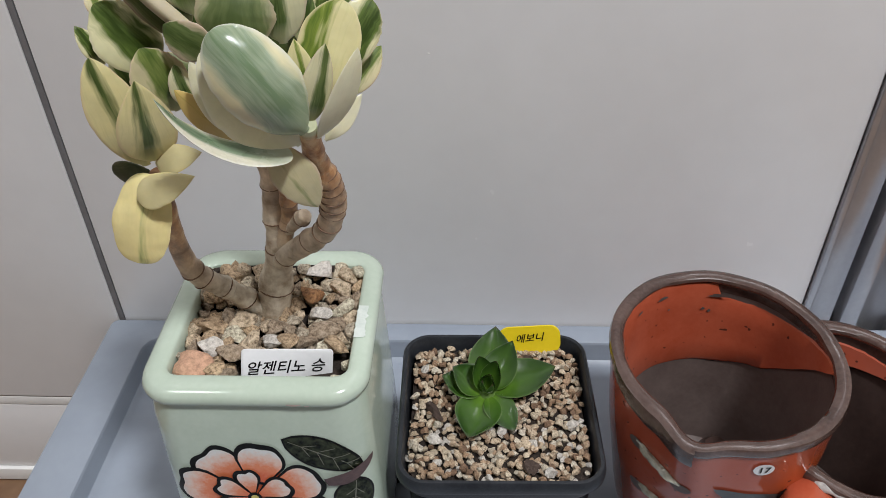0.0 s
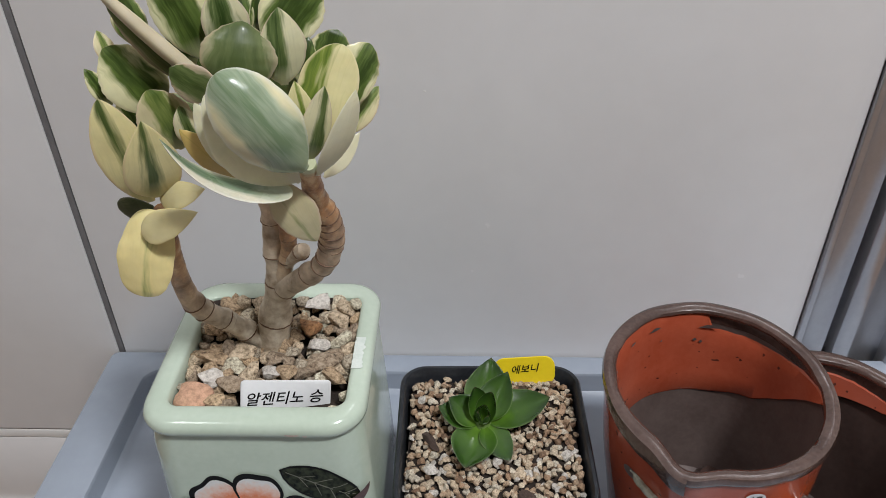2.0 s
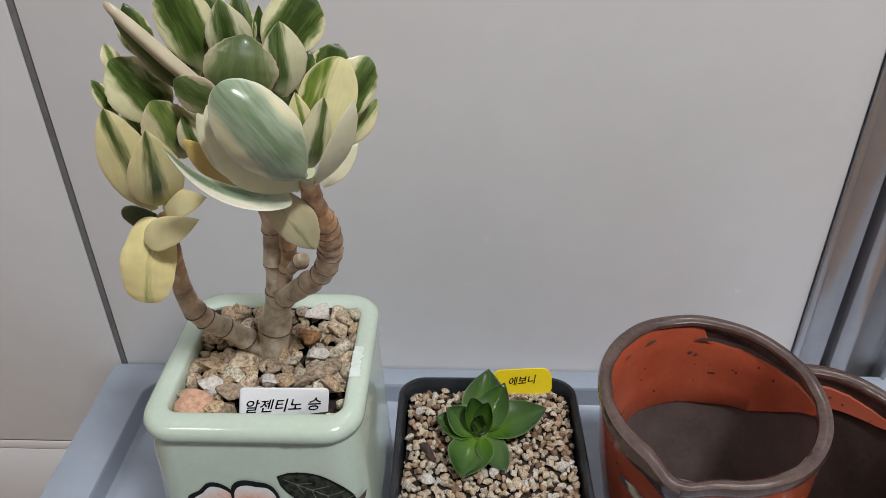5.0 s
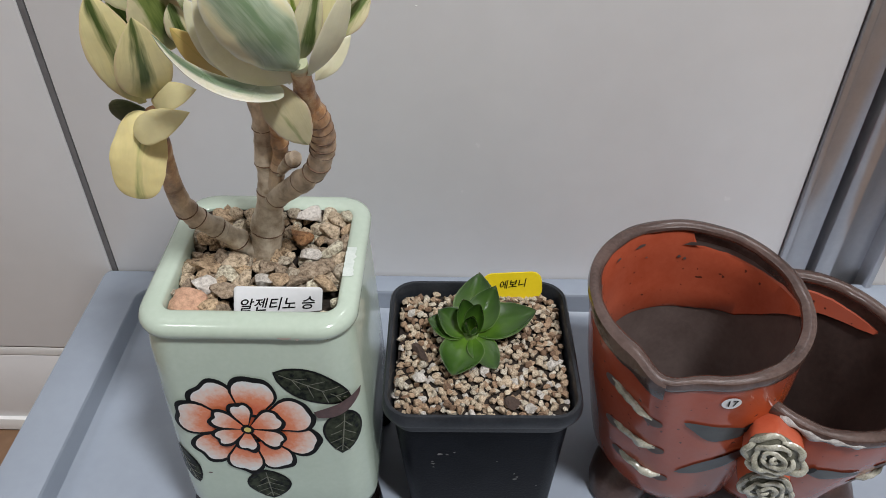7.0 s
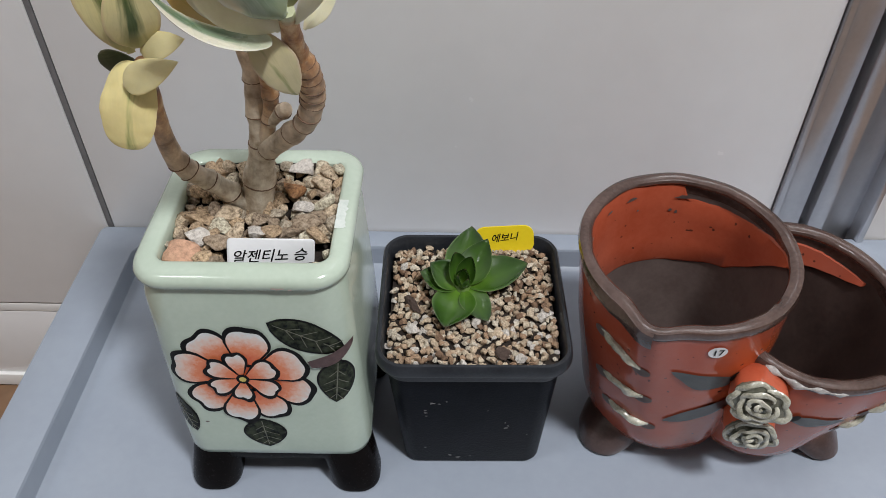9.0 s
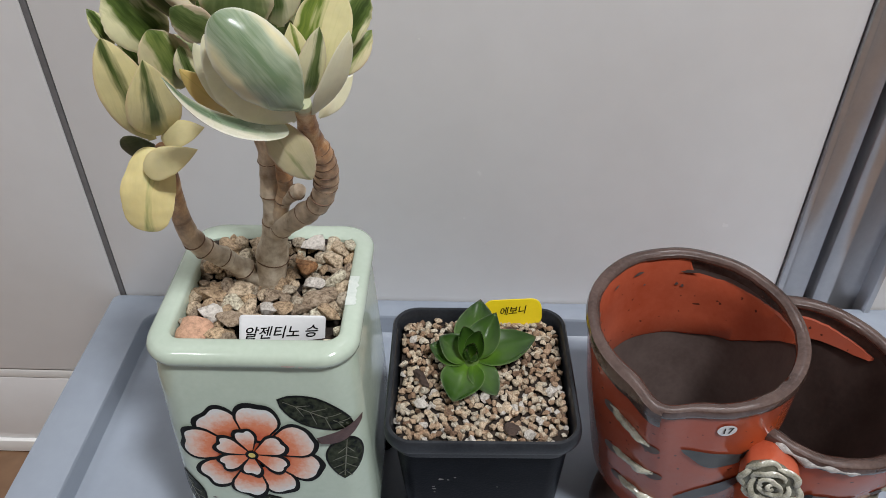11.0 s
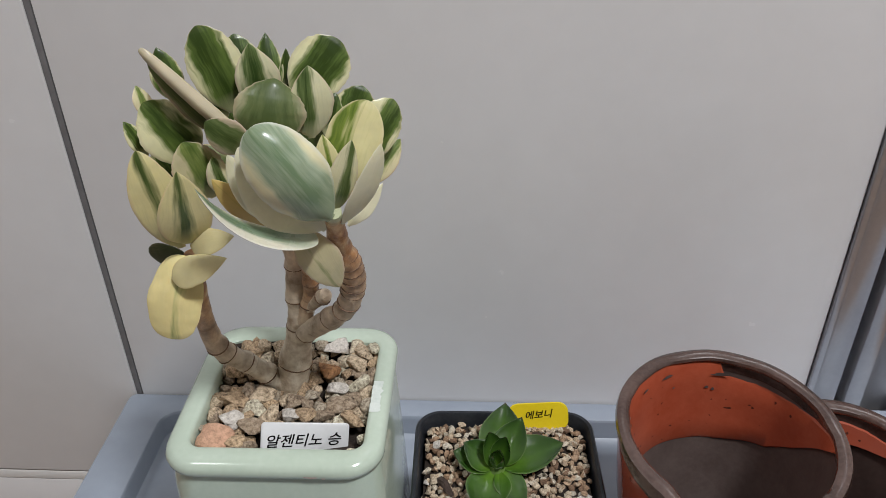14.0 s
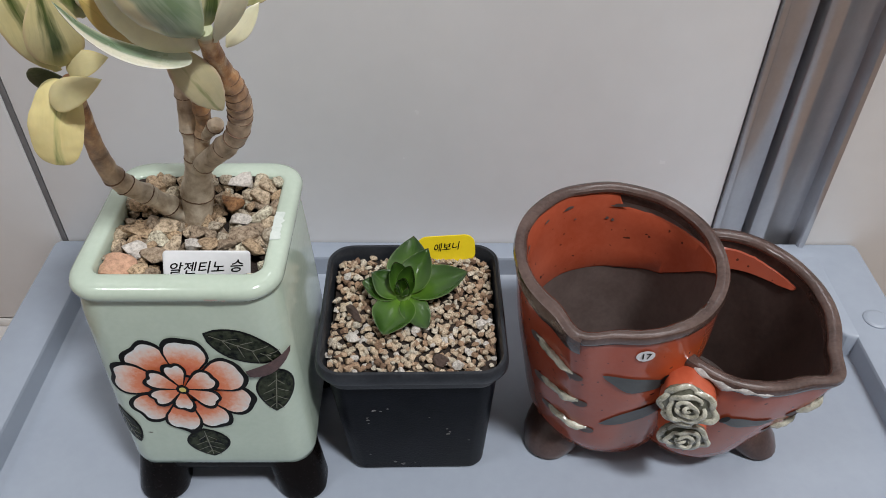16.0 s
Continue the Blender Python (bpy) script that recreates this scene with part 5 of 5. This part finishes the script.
# ---- the variegated succulent tree ----
def leaf_rings(base, tip, width, face, cup, bend, thick, n=20, m=18, swell=(0.7, 0.55), keel=0.0, teeth=0.0):
    """Rings of a fleshy leaf from base to tip; swell shapes its outline towards base and tip, keel folds it along the midrib."""
    b, t = Vector(base), Vector(tip)
    a = (t - b).normalized()
    size = (t - b).length
    nn = Vector(face)
    nn = (nn - a * nn.dot(a)).normalized()
    w = a.cross(nn)
    seed = b * 900
    rings = []
    p, q0 = swell
    full = (p / (p + q0)) ** p * (q0 / (p + q0)) ** q0
    for i in range(n + 1):
        u = 0.5 - 0.5 * math.cos(math.pi * i / n)
        h = width / 2 * max(u, 1e-5) ** p * max(1 - u, 1e-5) ** q0 / full
        h *= 1 - teeth * max(0.0, u - 0.42) * abs(math.sin(31 * u + 900 * base[0])) ** 1.5
        h = max(h, width * 0.085 * (1 - u) ** 0.5 if u < 0.5 else 0, 0.00012)
        c = b + a * size * u + nn * bend * size * (4 * u * (1 - u)) * 0.5
        th = thick * (0.35 + 0.65 * math.sin(math.pi * min(u ** 0.7, 1))) * (1 if u < 0.93 else (1 - u) / 0.07 * 0.9 + 0.1)
        ring = []
        for j in range(m):
            q = 2 * math.pi * j / m
            v = math.cos(q)
            wave = 0.06 * noise.noise(seed + Vector((u * 3, v * 1.2, 0))) + 0.035 * noise.noise(seed + Vector((u * 9, v * 2, 5)))
            ring.append(c + w * h * v * (1 + wave) + nn * (-cup * h * 2 * v * v - keel * h * (1 - abs(v)) + th * math.sin(q) * (1 - 0.35 * abs(v)) + wave * h * 0.5))
        rings.append(ring)
    us = [0.5 - 0.5 * math.cos(math.pi * i / n) for i in range(n + 1)]
    return rings, lambda i, j: (us[i], 0.5 + 0.5 * math.cos(2 * math.pi * j / m))


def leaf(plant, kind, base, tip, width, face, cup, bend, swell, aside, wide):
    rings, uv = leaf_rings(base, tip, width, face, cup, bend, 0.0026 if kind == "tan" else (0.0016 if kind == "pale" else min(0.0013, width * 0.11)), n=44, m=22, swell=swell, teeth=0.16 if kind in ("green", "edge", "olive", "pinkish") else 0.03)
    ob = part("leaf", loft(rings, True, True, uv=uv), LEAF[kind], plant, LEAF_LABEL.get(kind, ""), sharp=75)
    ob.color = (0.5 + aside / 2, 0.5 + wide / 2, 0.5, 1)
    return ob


LEAF_LABEL = {"yellow": "drooping pale yellow leaf", "pale": "broad grey-green leaf with creamy margin", "cream": "cream leaf", "olive": "plain olive green leaf", "sunny": "yellow leaf with green heart", "gold": "golden yellow leaf", "long": "long arching leaf with white margin", "dim": "dull dark green leaf"}


def branch(plant, name, points, radii, u0, u1, knots):
    line = glide(points, 8)
    n = len(line)

    def radius(s):
        k = s * (len(radii) - 1)
        i = min(int(k), len(radii) - 2)
        r = lean(k - i, radii[i], radii[i + 1])
        return r * (1 + 0.12 * sum(math.exp(-((s - q) / 0.020) ** 2) for q in knots))

    stem = part(name, loft(tube_rings(line, radius, 16, wobble=0.10), True, True, uv=lambda i, j: (lean(i / (n - 1), u0, u1), j / 16)), M_STEM, plant)
    for q in knots:
        i = min(max(int(q * (n - 1)), 1), n - 2)
        a = (line[i + 1] - line[i - 1]).normalized()
        tilt = Vector((0.25 * noise.noise(line[i] * 500), 0.2 * noise.noise(line[i] * 700), 0.15))
        a = (a + tilt).normalized()
        s = a.cross(Vector((0, -1, 0.3))).normalized()
        t = s.cross(a)
        r = radius(q) * 1.005
        rings = [[line[i] + (s * math.cos(g) + t * math.sin(g)) * (r + dr) + a * da for g in (2 * math.pi * k / 16 for k in range(16))] for dr, da in ((-0.0006, -0.0004), (0.00012, -0.00022), (0.00016, 0.00012), (-0.0006, 0.0004))]
        part("leaf_scar", loft(rings), M_SCAR, stem)
    return stem


def build_succulent():
    plant = thing("succulent_tree", (-0.0872, 0.347, 0.136), "variegated succulent tree with thick bare tan stems", "succulent")
    branch(plant, "trunk", ((-0.0850, 0.3470, 0.1320), (-0.0846, 0.3470, 0.1420), (-0.0805, 0.3470, 0.1614), (-0.0768, 0.3460, 0.1800), (-0.0764, 0.3460, 0.1960), (-0.0752, 0.3460, 0.2129), (-0.0772, 0.3450, 0.2255), (-0.0763, 0.3400, 0.2440)), (0.0092, 0.0074, 0.0066, 0.0050, 0.0045, 0.0043, 0.0038, 0.0032), 0.0, 0.62, (0.26, 0.42, 0.55, 0.68))
    branch(plant, "branch", ((-0.0800, 0.3465, 0.1660), (-0.0760, 0.3440, 0.1740), (-0.0651, 0.3370, 0.1858), (-0.0526, 0.3270, 0.2012), (-0.0479, 0.3230, 0.2151), (-0.0474, 0.3190, 0.2267), (-0.0499, 0.3150, 0.2372), (-0.0491, 0.3070, 0.2505), (-0.0486, 0.3030, 0.2580)), (0.0044, 0.0043, 0.0045, 0.0040, 0.0044, 0.0040, 0.0043, 0.0032, 0.0030), 0.15, 0.95, (0.16, 0.30, 0.37, 0.42, 0.47, 0.515, 0.56, 0.605, 0.65, 0.69))
    branch(plant, "branch", ((-0.0850, 0.3460, 0.1430), (-0.0914, 0.3455, 0.1472), (-0.0954, 0.3430, 0.1538), (-0.1018, 0.3380, 0.1640), (-0.1076, 0.3332, 0.1732), (-0.1101, 0.3300, 0.1839), (-0.1091, 0.3250, 0.2009), (-0.1062, 0.3195, 0.2183), (-0.1049, 0.3160, 0.2324)), (0.0056, 0.0049, 0.0045, 0.0042, 0.0044, 0.0041, 0.0034, 0.0030, 0.0026), -0.1, 0.89, (0.22, 0.36, 0.48, 0.56))
    branch(plant, "branch", ((-0.0760, 0.3440, 0.1760), (-0.0725, 0.3430, 0.1880), (-0.0690, 0.3410, 0.1990), (-0.0675, 0.3360, 0.2170), (-0.0670, 0.3290, 0.2320)), (0.0034, 0.0034, 0.0032, 0.0031, 0.0028), 0.3, 0.95, (0.35, 0.6))
    branch(plant, "side_stub", ((-0.0710, 0.3420, 0.1900), (-0.0672, 0.3395, 0.1950), (-0.0636, 0.3372, 0.1990), (-0.0620, 0.3362, 0.2008), (-0.0614, 0.3358, 0.2015)), (0.0026, 0.0027, 0.0031, 0.0029, 0.0013), 0.26, 0.42, (0.5,))
    return plant


plant = build_succulent()
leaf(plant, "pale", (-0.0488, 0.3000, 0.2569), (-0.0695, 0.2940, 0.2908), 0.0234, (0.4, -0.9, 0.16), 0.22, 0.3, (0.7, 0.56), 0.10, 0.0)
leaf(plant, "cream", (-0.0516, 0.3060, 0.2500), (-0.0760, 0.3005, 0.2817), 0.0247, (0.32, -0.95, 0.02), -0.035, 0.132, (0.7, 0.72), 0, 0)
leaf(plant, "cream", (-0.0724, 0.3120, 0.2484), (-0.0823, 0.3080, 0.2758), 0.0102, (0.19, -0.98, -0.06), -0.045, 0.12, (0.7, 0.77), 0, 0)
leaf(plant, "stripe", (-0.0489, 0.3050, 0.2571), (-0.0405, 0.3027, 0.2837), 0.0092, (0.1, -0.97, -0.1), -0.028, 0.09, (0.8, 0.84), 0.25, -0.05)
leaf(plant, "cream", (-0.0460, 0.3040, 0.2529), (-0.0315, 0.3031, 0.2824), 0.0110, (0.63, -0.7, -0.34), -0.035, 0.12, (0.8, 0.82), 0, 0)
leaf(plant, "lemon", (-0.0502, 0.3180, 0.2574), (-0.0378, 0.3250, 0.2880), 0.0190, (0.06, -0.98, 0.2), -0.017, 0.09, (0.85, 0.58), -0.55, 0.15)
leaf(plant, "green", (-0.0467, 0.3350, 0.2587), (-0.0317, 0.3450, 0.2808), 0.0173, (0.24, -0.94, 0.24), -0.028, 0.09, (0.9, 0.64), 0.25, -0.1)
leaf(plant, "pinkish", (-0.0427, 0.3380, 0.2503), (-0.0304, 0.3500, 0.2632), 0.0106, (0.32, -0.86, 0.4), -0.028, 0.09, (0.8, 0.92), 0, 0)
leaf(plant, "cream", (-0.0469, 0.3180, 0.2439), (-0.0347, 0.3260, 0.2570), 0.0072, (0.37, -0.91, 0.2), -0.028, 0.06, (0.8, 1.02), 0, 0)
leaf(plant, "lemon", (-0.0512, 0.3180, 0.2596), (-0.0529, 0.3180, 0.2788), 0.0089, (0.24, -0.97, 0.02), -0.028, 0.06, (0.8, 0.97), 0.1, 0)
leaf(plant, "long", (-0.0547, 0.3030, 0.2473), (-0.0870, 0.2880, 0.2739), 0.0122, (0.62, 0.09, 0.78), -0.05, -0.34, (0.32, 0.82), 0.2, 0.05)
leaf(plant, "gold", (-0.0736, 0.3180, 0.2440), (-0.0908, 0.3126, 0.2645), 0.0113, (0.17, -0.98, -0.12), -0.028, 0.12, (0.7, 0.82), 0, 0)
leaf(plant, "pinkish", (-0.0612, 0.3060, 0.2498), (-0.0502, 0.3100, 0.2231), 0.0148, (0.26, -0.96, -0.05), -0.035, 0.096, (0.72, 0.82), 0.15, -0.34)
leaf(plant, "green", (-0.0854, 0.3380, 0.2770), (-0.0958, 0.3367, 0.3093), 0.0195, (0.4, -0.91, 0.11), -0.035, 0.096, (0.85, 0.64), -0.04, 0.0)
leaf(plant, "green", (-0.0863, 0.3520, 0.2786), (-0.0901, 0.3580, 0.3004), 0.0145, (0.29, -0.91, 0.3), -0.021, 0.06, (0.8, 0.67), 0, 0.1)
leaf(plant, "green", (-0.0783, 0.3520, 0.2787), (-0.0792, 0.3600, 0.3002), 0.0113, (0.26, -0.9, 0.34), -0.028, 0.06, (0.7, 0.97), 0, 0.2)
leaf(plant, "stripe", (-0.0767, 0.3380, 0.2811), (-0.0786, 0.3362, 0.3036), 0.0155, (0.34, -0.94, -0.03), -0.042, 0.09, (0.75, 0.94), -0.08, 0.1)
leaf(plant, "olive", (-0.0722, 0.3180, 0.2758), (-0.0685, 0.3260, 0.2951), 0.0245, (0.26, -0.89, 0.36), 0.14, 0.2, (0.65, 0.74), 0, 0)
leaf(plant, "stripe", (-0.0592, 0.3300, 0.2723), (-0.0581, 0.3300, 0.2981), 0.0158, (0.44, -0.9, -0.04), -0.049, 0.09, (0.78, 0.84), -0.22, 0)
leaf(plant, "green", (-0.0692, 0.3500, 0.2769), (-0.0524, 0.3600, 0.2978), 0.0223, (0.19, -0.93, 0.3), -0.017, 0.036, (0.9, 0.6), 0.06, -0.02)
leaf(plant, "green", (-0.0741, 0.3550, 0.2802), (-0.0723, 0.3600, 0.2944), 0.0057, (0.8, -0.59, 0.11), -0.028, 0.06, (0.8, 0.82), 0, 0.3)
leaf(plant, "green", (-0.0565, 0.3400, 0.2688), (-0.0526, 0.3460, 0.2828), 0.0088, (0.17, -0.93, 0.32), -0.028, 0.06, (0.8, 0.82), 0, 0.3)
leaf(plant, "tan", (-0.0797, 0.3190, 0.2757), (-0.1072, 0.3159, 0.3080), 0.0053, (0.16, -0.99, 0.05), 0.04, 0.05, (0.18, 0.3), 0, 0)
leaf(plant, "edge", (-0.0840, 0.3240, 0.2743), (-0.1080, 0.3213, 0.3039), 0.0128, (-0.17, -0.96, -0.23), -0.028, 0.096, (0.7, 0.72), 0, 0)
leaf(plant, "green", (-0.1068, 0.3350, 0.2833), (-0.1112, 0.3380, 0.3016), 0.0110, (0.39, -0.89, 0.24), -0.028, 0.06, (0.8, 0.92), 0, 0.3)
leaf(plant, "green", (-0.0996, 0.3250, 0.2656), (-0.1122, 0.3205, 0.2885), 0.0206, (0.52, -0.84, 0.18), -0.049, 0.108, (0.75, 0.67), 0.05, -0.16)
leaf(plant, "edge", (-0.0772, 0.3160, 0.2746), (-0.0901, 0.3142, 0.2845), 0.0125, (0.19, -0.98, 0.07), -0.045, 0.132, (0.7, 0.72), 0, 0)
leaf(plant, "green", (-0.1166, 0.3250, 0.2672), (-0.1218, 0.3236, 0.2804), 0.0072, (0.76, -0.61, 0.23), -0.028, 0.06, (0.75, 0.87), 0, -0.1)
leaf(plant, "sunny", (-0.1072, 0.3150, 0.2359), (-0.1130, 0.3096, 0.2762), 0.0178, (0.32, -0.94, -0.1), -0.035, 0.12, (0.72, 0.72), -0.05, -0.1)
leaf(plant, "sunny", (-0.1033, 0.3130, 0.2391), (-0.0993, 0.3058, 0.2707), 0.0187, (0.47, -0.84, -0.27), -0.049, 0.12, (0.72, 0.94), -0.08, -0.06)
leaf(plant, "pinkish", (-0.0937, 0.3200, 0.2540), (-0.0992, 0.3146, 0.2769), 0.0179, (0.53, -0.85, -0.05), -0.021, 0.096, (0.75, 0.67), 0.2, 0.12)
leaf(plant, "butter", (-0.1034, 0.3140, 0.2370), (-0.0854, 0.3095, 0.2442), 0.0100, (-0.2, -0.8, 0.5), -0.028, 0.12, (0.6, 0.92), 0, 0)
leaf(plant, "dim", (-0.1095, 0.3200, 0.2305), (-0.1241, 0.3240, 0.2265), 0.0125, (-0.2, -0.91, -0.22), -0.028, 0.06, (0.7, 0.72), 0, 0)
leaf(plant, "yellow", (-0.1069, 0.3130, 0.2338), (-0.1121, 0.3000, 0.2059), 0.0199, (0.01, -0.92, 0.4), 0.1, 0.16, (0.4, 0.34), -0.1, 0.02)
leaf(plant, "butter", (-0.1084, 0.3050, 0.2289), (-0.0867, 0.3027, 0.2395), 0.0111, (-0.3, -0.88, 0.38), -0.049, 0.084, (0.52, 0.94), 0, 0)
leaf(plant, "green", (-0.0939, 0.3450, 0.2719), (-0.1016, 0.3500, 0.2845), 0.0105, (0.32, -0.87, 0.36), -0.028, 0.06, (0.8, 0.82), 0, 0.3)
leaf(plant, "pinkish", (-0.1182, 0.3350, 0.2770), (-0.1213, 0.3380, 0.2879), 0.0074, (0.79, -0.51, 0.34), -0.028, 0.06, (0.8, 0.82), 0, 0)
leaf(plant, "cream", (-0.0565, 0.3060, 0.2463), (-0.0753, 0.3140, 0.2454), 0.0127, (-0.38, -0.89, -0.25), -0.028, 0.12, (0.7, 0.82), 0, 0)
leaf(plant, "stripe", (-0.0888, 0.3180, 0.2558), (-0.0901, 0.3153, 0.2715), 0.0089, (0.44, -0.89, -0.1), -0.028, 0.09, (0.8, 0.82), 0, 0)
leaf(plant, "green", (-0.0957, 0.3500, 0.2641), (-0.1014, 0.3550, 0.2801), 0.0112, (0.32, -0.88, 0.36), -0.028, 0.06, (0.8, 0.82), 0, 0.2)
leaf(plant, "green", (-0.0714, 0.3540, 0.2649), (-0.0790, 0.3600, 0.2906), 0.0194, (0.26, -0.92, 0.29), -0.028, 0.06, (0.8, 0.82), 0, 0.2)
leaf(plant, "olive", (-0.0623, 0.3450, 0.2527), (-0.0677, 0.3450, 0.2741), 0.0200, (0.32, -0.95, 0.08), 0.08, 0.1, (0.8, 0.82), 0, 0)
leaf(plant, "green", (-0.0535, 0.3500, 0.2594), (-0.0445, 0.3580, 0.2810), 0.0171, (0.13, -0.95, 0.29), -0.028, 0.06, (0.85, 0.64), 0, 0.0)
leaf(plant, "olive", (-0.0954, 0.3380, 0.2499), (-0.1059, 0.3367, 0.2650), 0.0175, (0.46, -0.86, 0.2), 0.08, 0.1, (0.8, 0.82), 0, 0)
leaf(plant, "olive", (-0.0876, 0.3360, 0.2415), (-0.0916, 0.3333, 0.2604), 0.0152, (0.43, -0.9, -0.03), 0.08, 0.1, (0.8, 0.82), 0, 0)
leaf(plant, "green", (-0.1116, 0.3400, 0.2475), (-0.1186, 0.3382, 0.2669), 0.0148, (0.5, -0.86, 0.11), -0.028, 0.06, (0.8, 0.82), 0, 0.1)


# ---- the small green rosette ----
def build_rosette():
    c = Vector((0.0100, 0.3465, 0.0915))
    plant = thing("rosette_succulent", c, "small glossy green rosette succulent with pointed leaves", "succulent")
    part("core", loft([[c + Vector((r * math.cos(q), r * math.sin(q), z)) for q in (2 * math.pi * k / 12 for k in range(12))] for r, z in ((0.0045, -0.010), (0.005, 0.0), (0.003, 0.003))], True, True), M_ROSETTE, plant)
    # tip, width, how far the leaf bows down, outline
    outer = (((0.0145, 0.3800, 0.1035), 0.0217, -0.10, (0.74, 1.02)), ((0.0430, 0.3590, 0.0975), 0.0225, -0.10, (0.74, 1.00)), ((-0.0118, 0.3535, 0.0955), 0.0195, -0.08, (0.64, 1.04)),
             ((0.0012, 0.3190, 0.0925), 0.0218, -0.12, (0.74, 0.94)), ((0.0224, 0.3250, 0.0905), 0.0150, -0.10, (0.78, 0.94)),
             ((0.0224, 0.3670, 0.1065), 0.0185, -0.12, (0.68, 1.04)), ((-0.0066, 0.3545, 0.1010), 0.0190, -0.14, (0.68, 1.04)))
    inner = (((0.0058, 0.3525, 0.1100), 0.0115), ((0.0140, 0.3500, 0.1095), 0.0105), ((0.0108, 0.3450, 0.1060), 0.0085), ((0.0075, 0.3435, 0.1030), 0.0075), ((0.0122, 0.3425, 0.1015), 0.0070))
    for tip, w, bow, swell in outer:
        tip = Vector(tip)
        away = tip - c
        base = c + Vector((away.x, away.y, 0)).normalized() * 0.0015 + Vector((0, 0, 0.0005))
        face = Vector((-away.x * 0.3, -away.y * 0.3 - 0.003, 0.03))
        rings, uv = leaf_rings(base, tip, w, face, -0.20, bow, 0.0022, 24, 20, swell=swell, keel=0.16)
        part("leaf", loft(rings, True, True, uv=uv), M_ROSETTE, plant, sharp=70)
    for tip, w in inner:
        tip = Vector(tip)
        base = c + Vector((0, 0, 0.001)) + (tip - c) * 0.05
        face = Vector((c.x - tip.x, c.y - tip.y - 0.004, 0.004))
        rings, uv = leaf_rings(base, tip, w, face, -0.30, -0.20, 0.0013, 18, 16, swell=(0.45, 0.62), keel=0.10)
        part("leaf", loft(rings, True, True, uv=uv), M_ROSETTE, plant, sharp=70)


build_rosette()
build_sticker()
plant_label((-0.0725, 0.3103, 0.1368), (0.0351, 0.0055, -0.0048), (0.05, 0.35, 1), 0.0362, 0.029, 0.0016, M_LABEL_W, "알젠티노 승", 0.0064, (-0.0004, 0.0066), "white plastic plant label with black handwriting, stuck in gravel")
plant_label((0.0318, 0.3803, 0.0938), (0.0305, 0.001, 0.0018), (0.0, 0.30, 1), 0.0312, 0.0160, 0.0055, M_LABEL_Y, "에보니", 0.0052, (0.0004, 0.0014), "yellow plastic plant label with black handwriting, stuck in grit")
build_coarse_gravel()
build_fine_gravel()
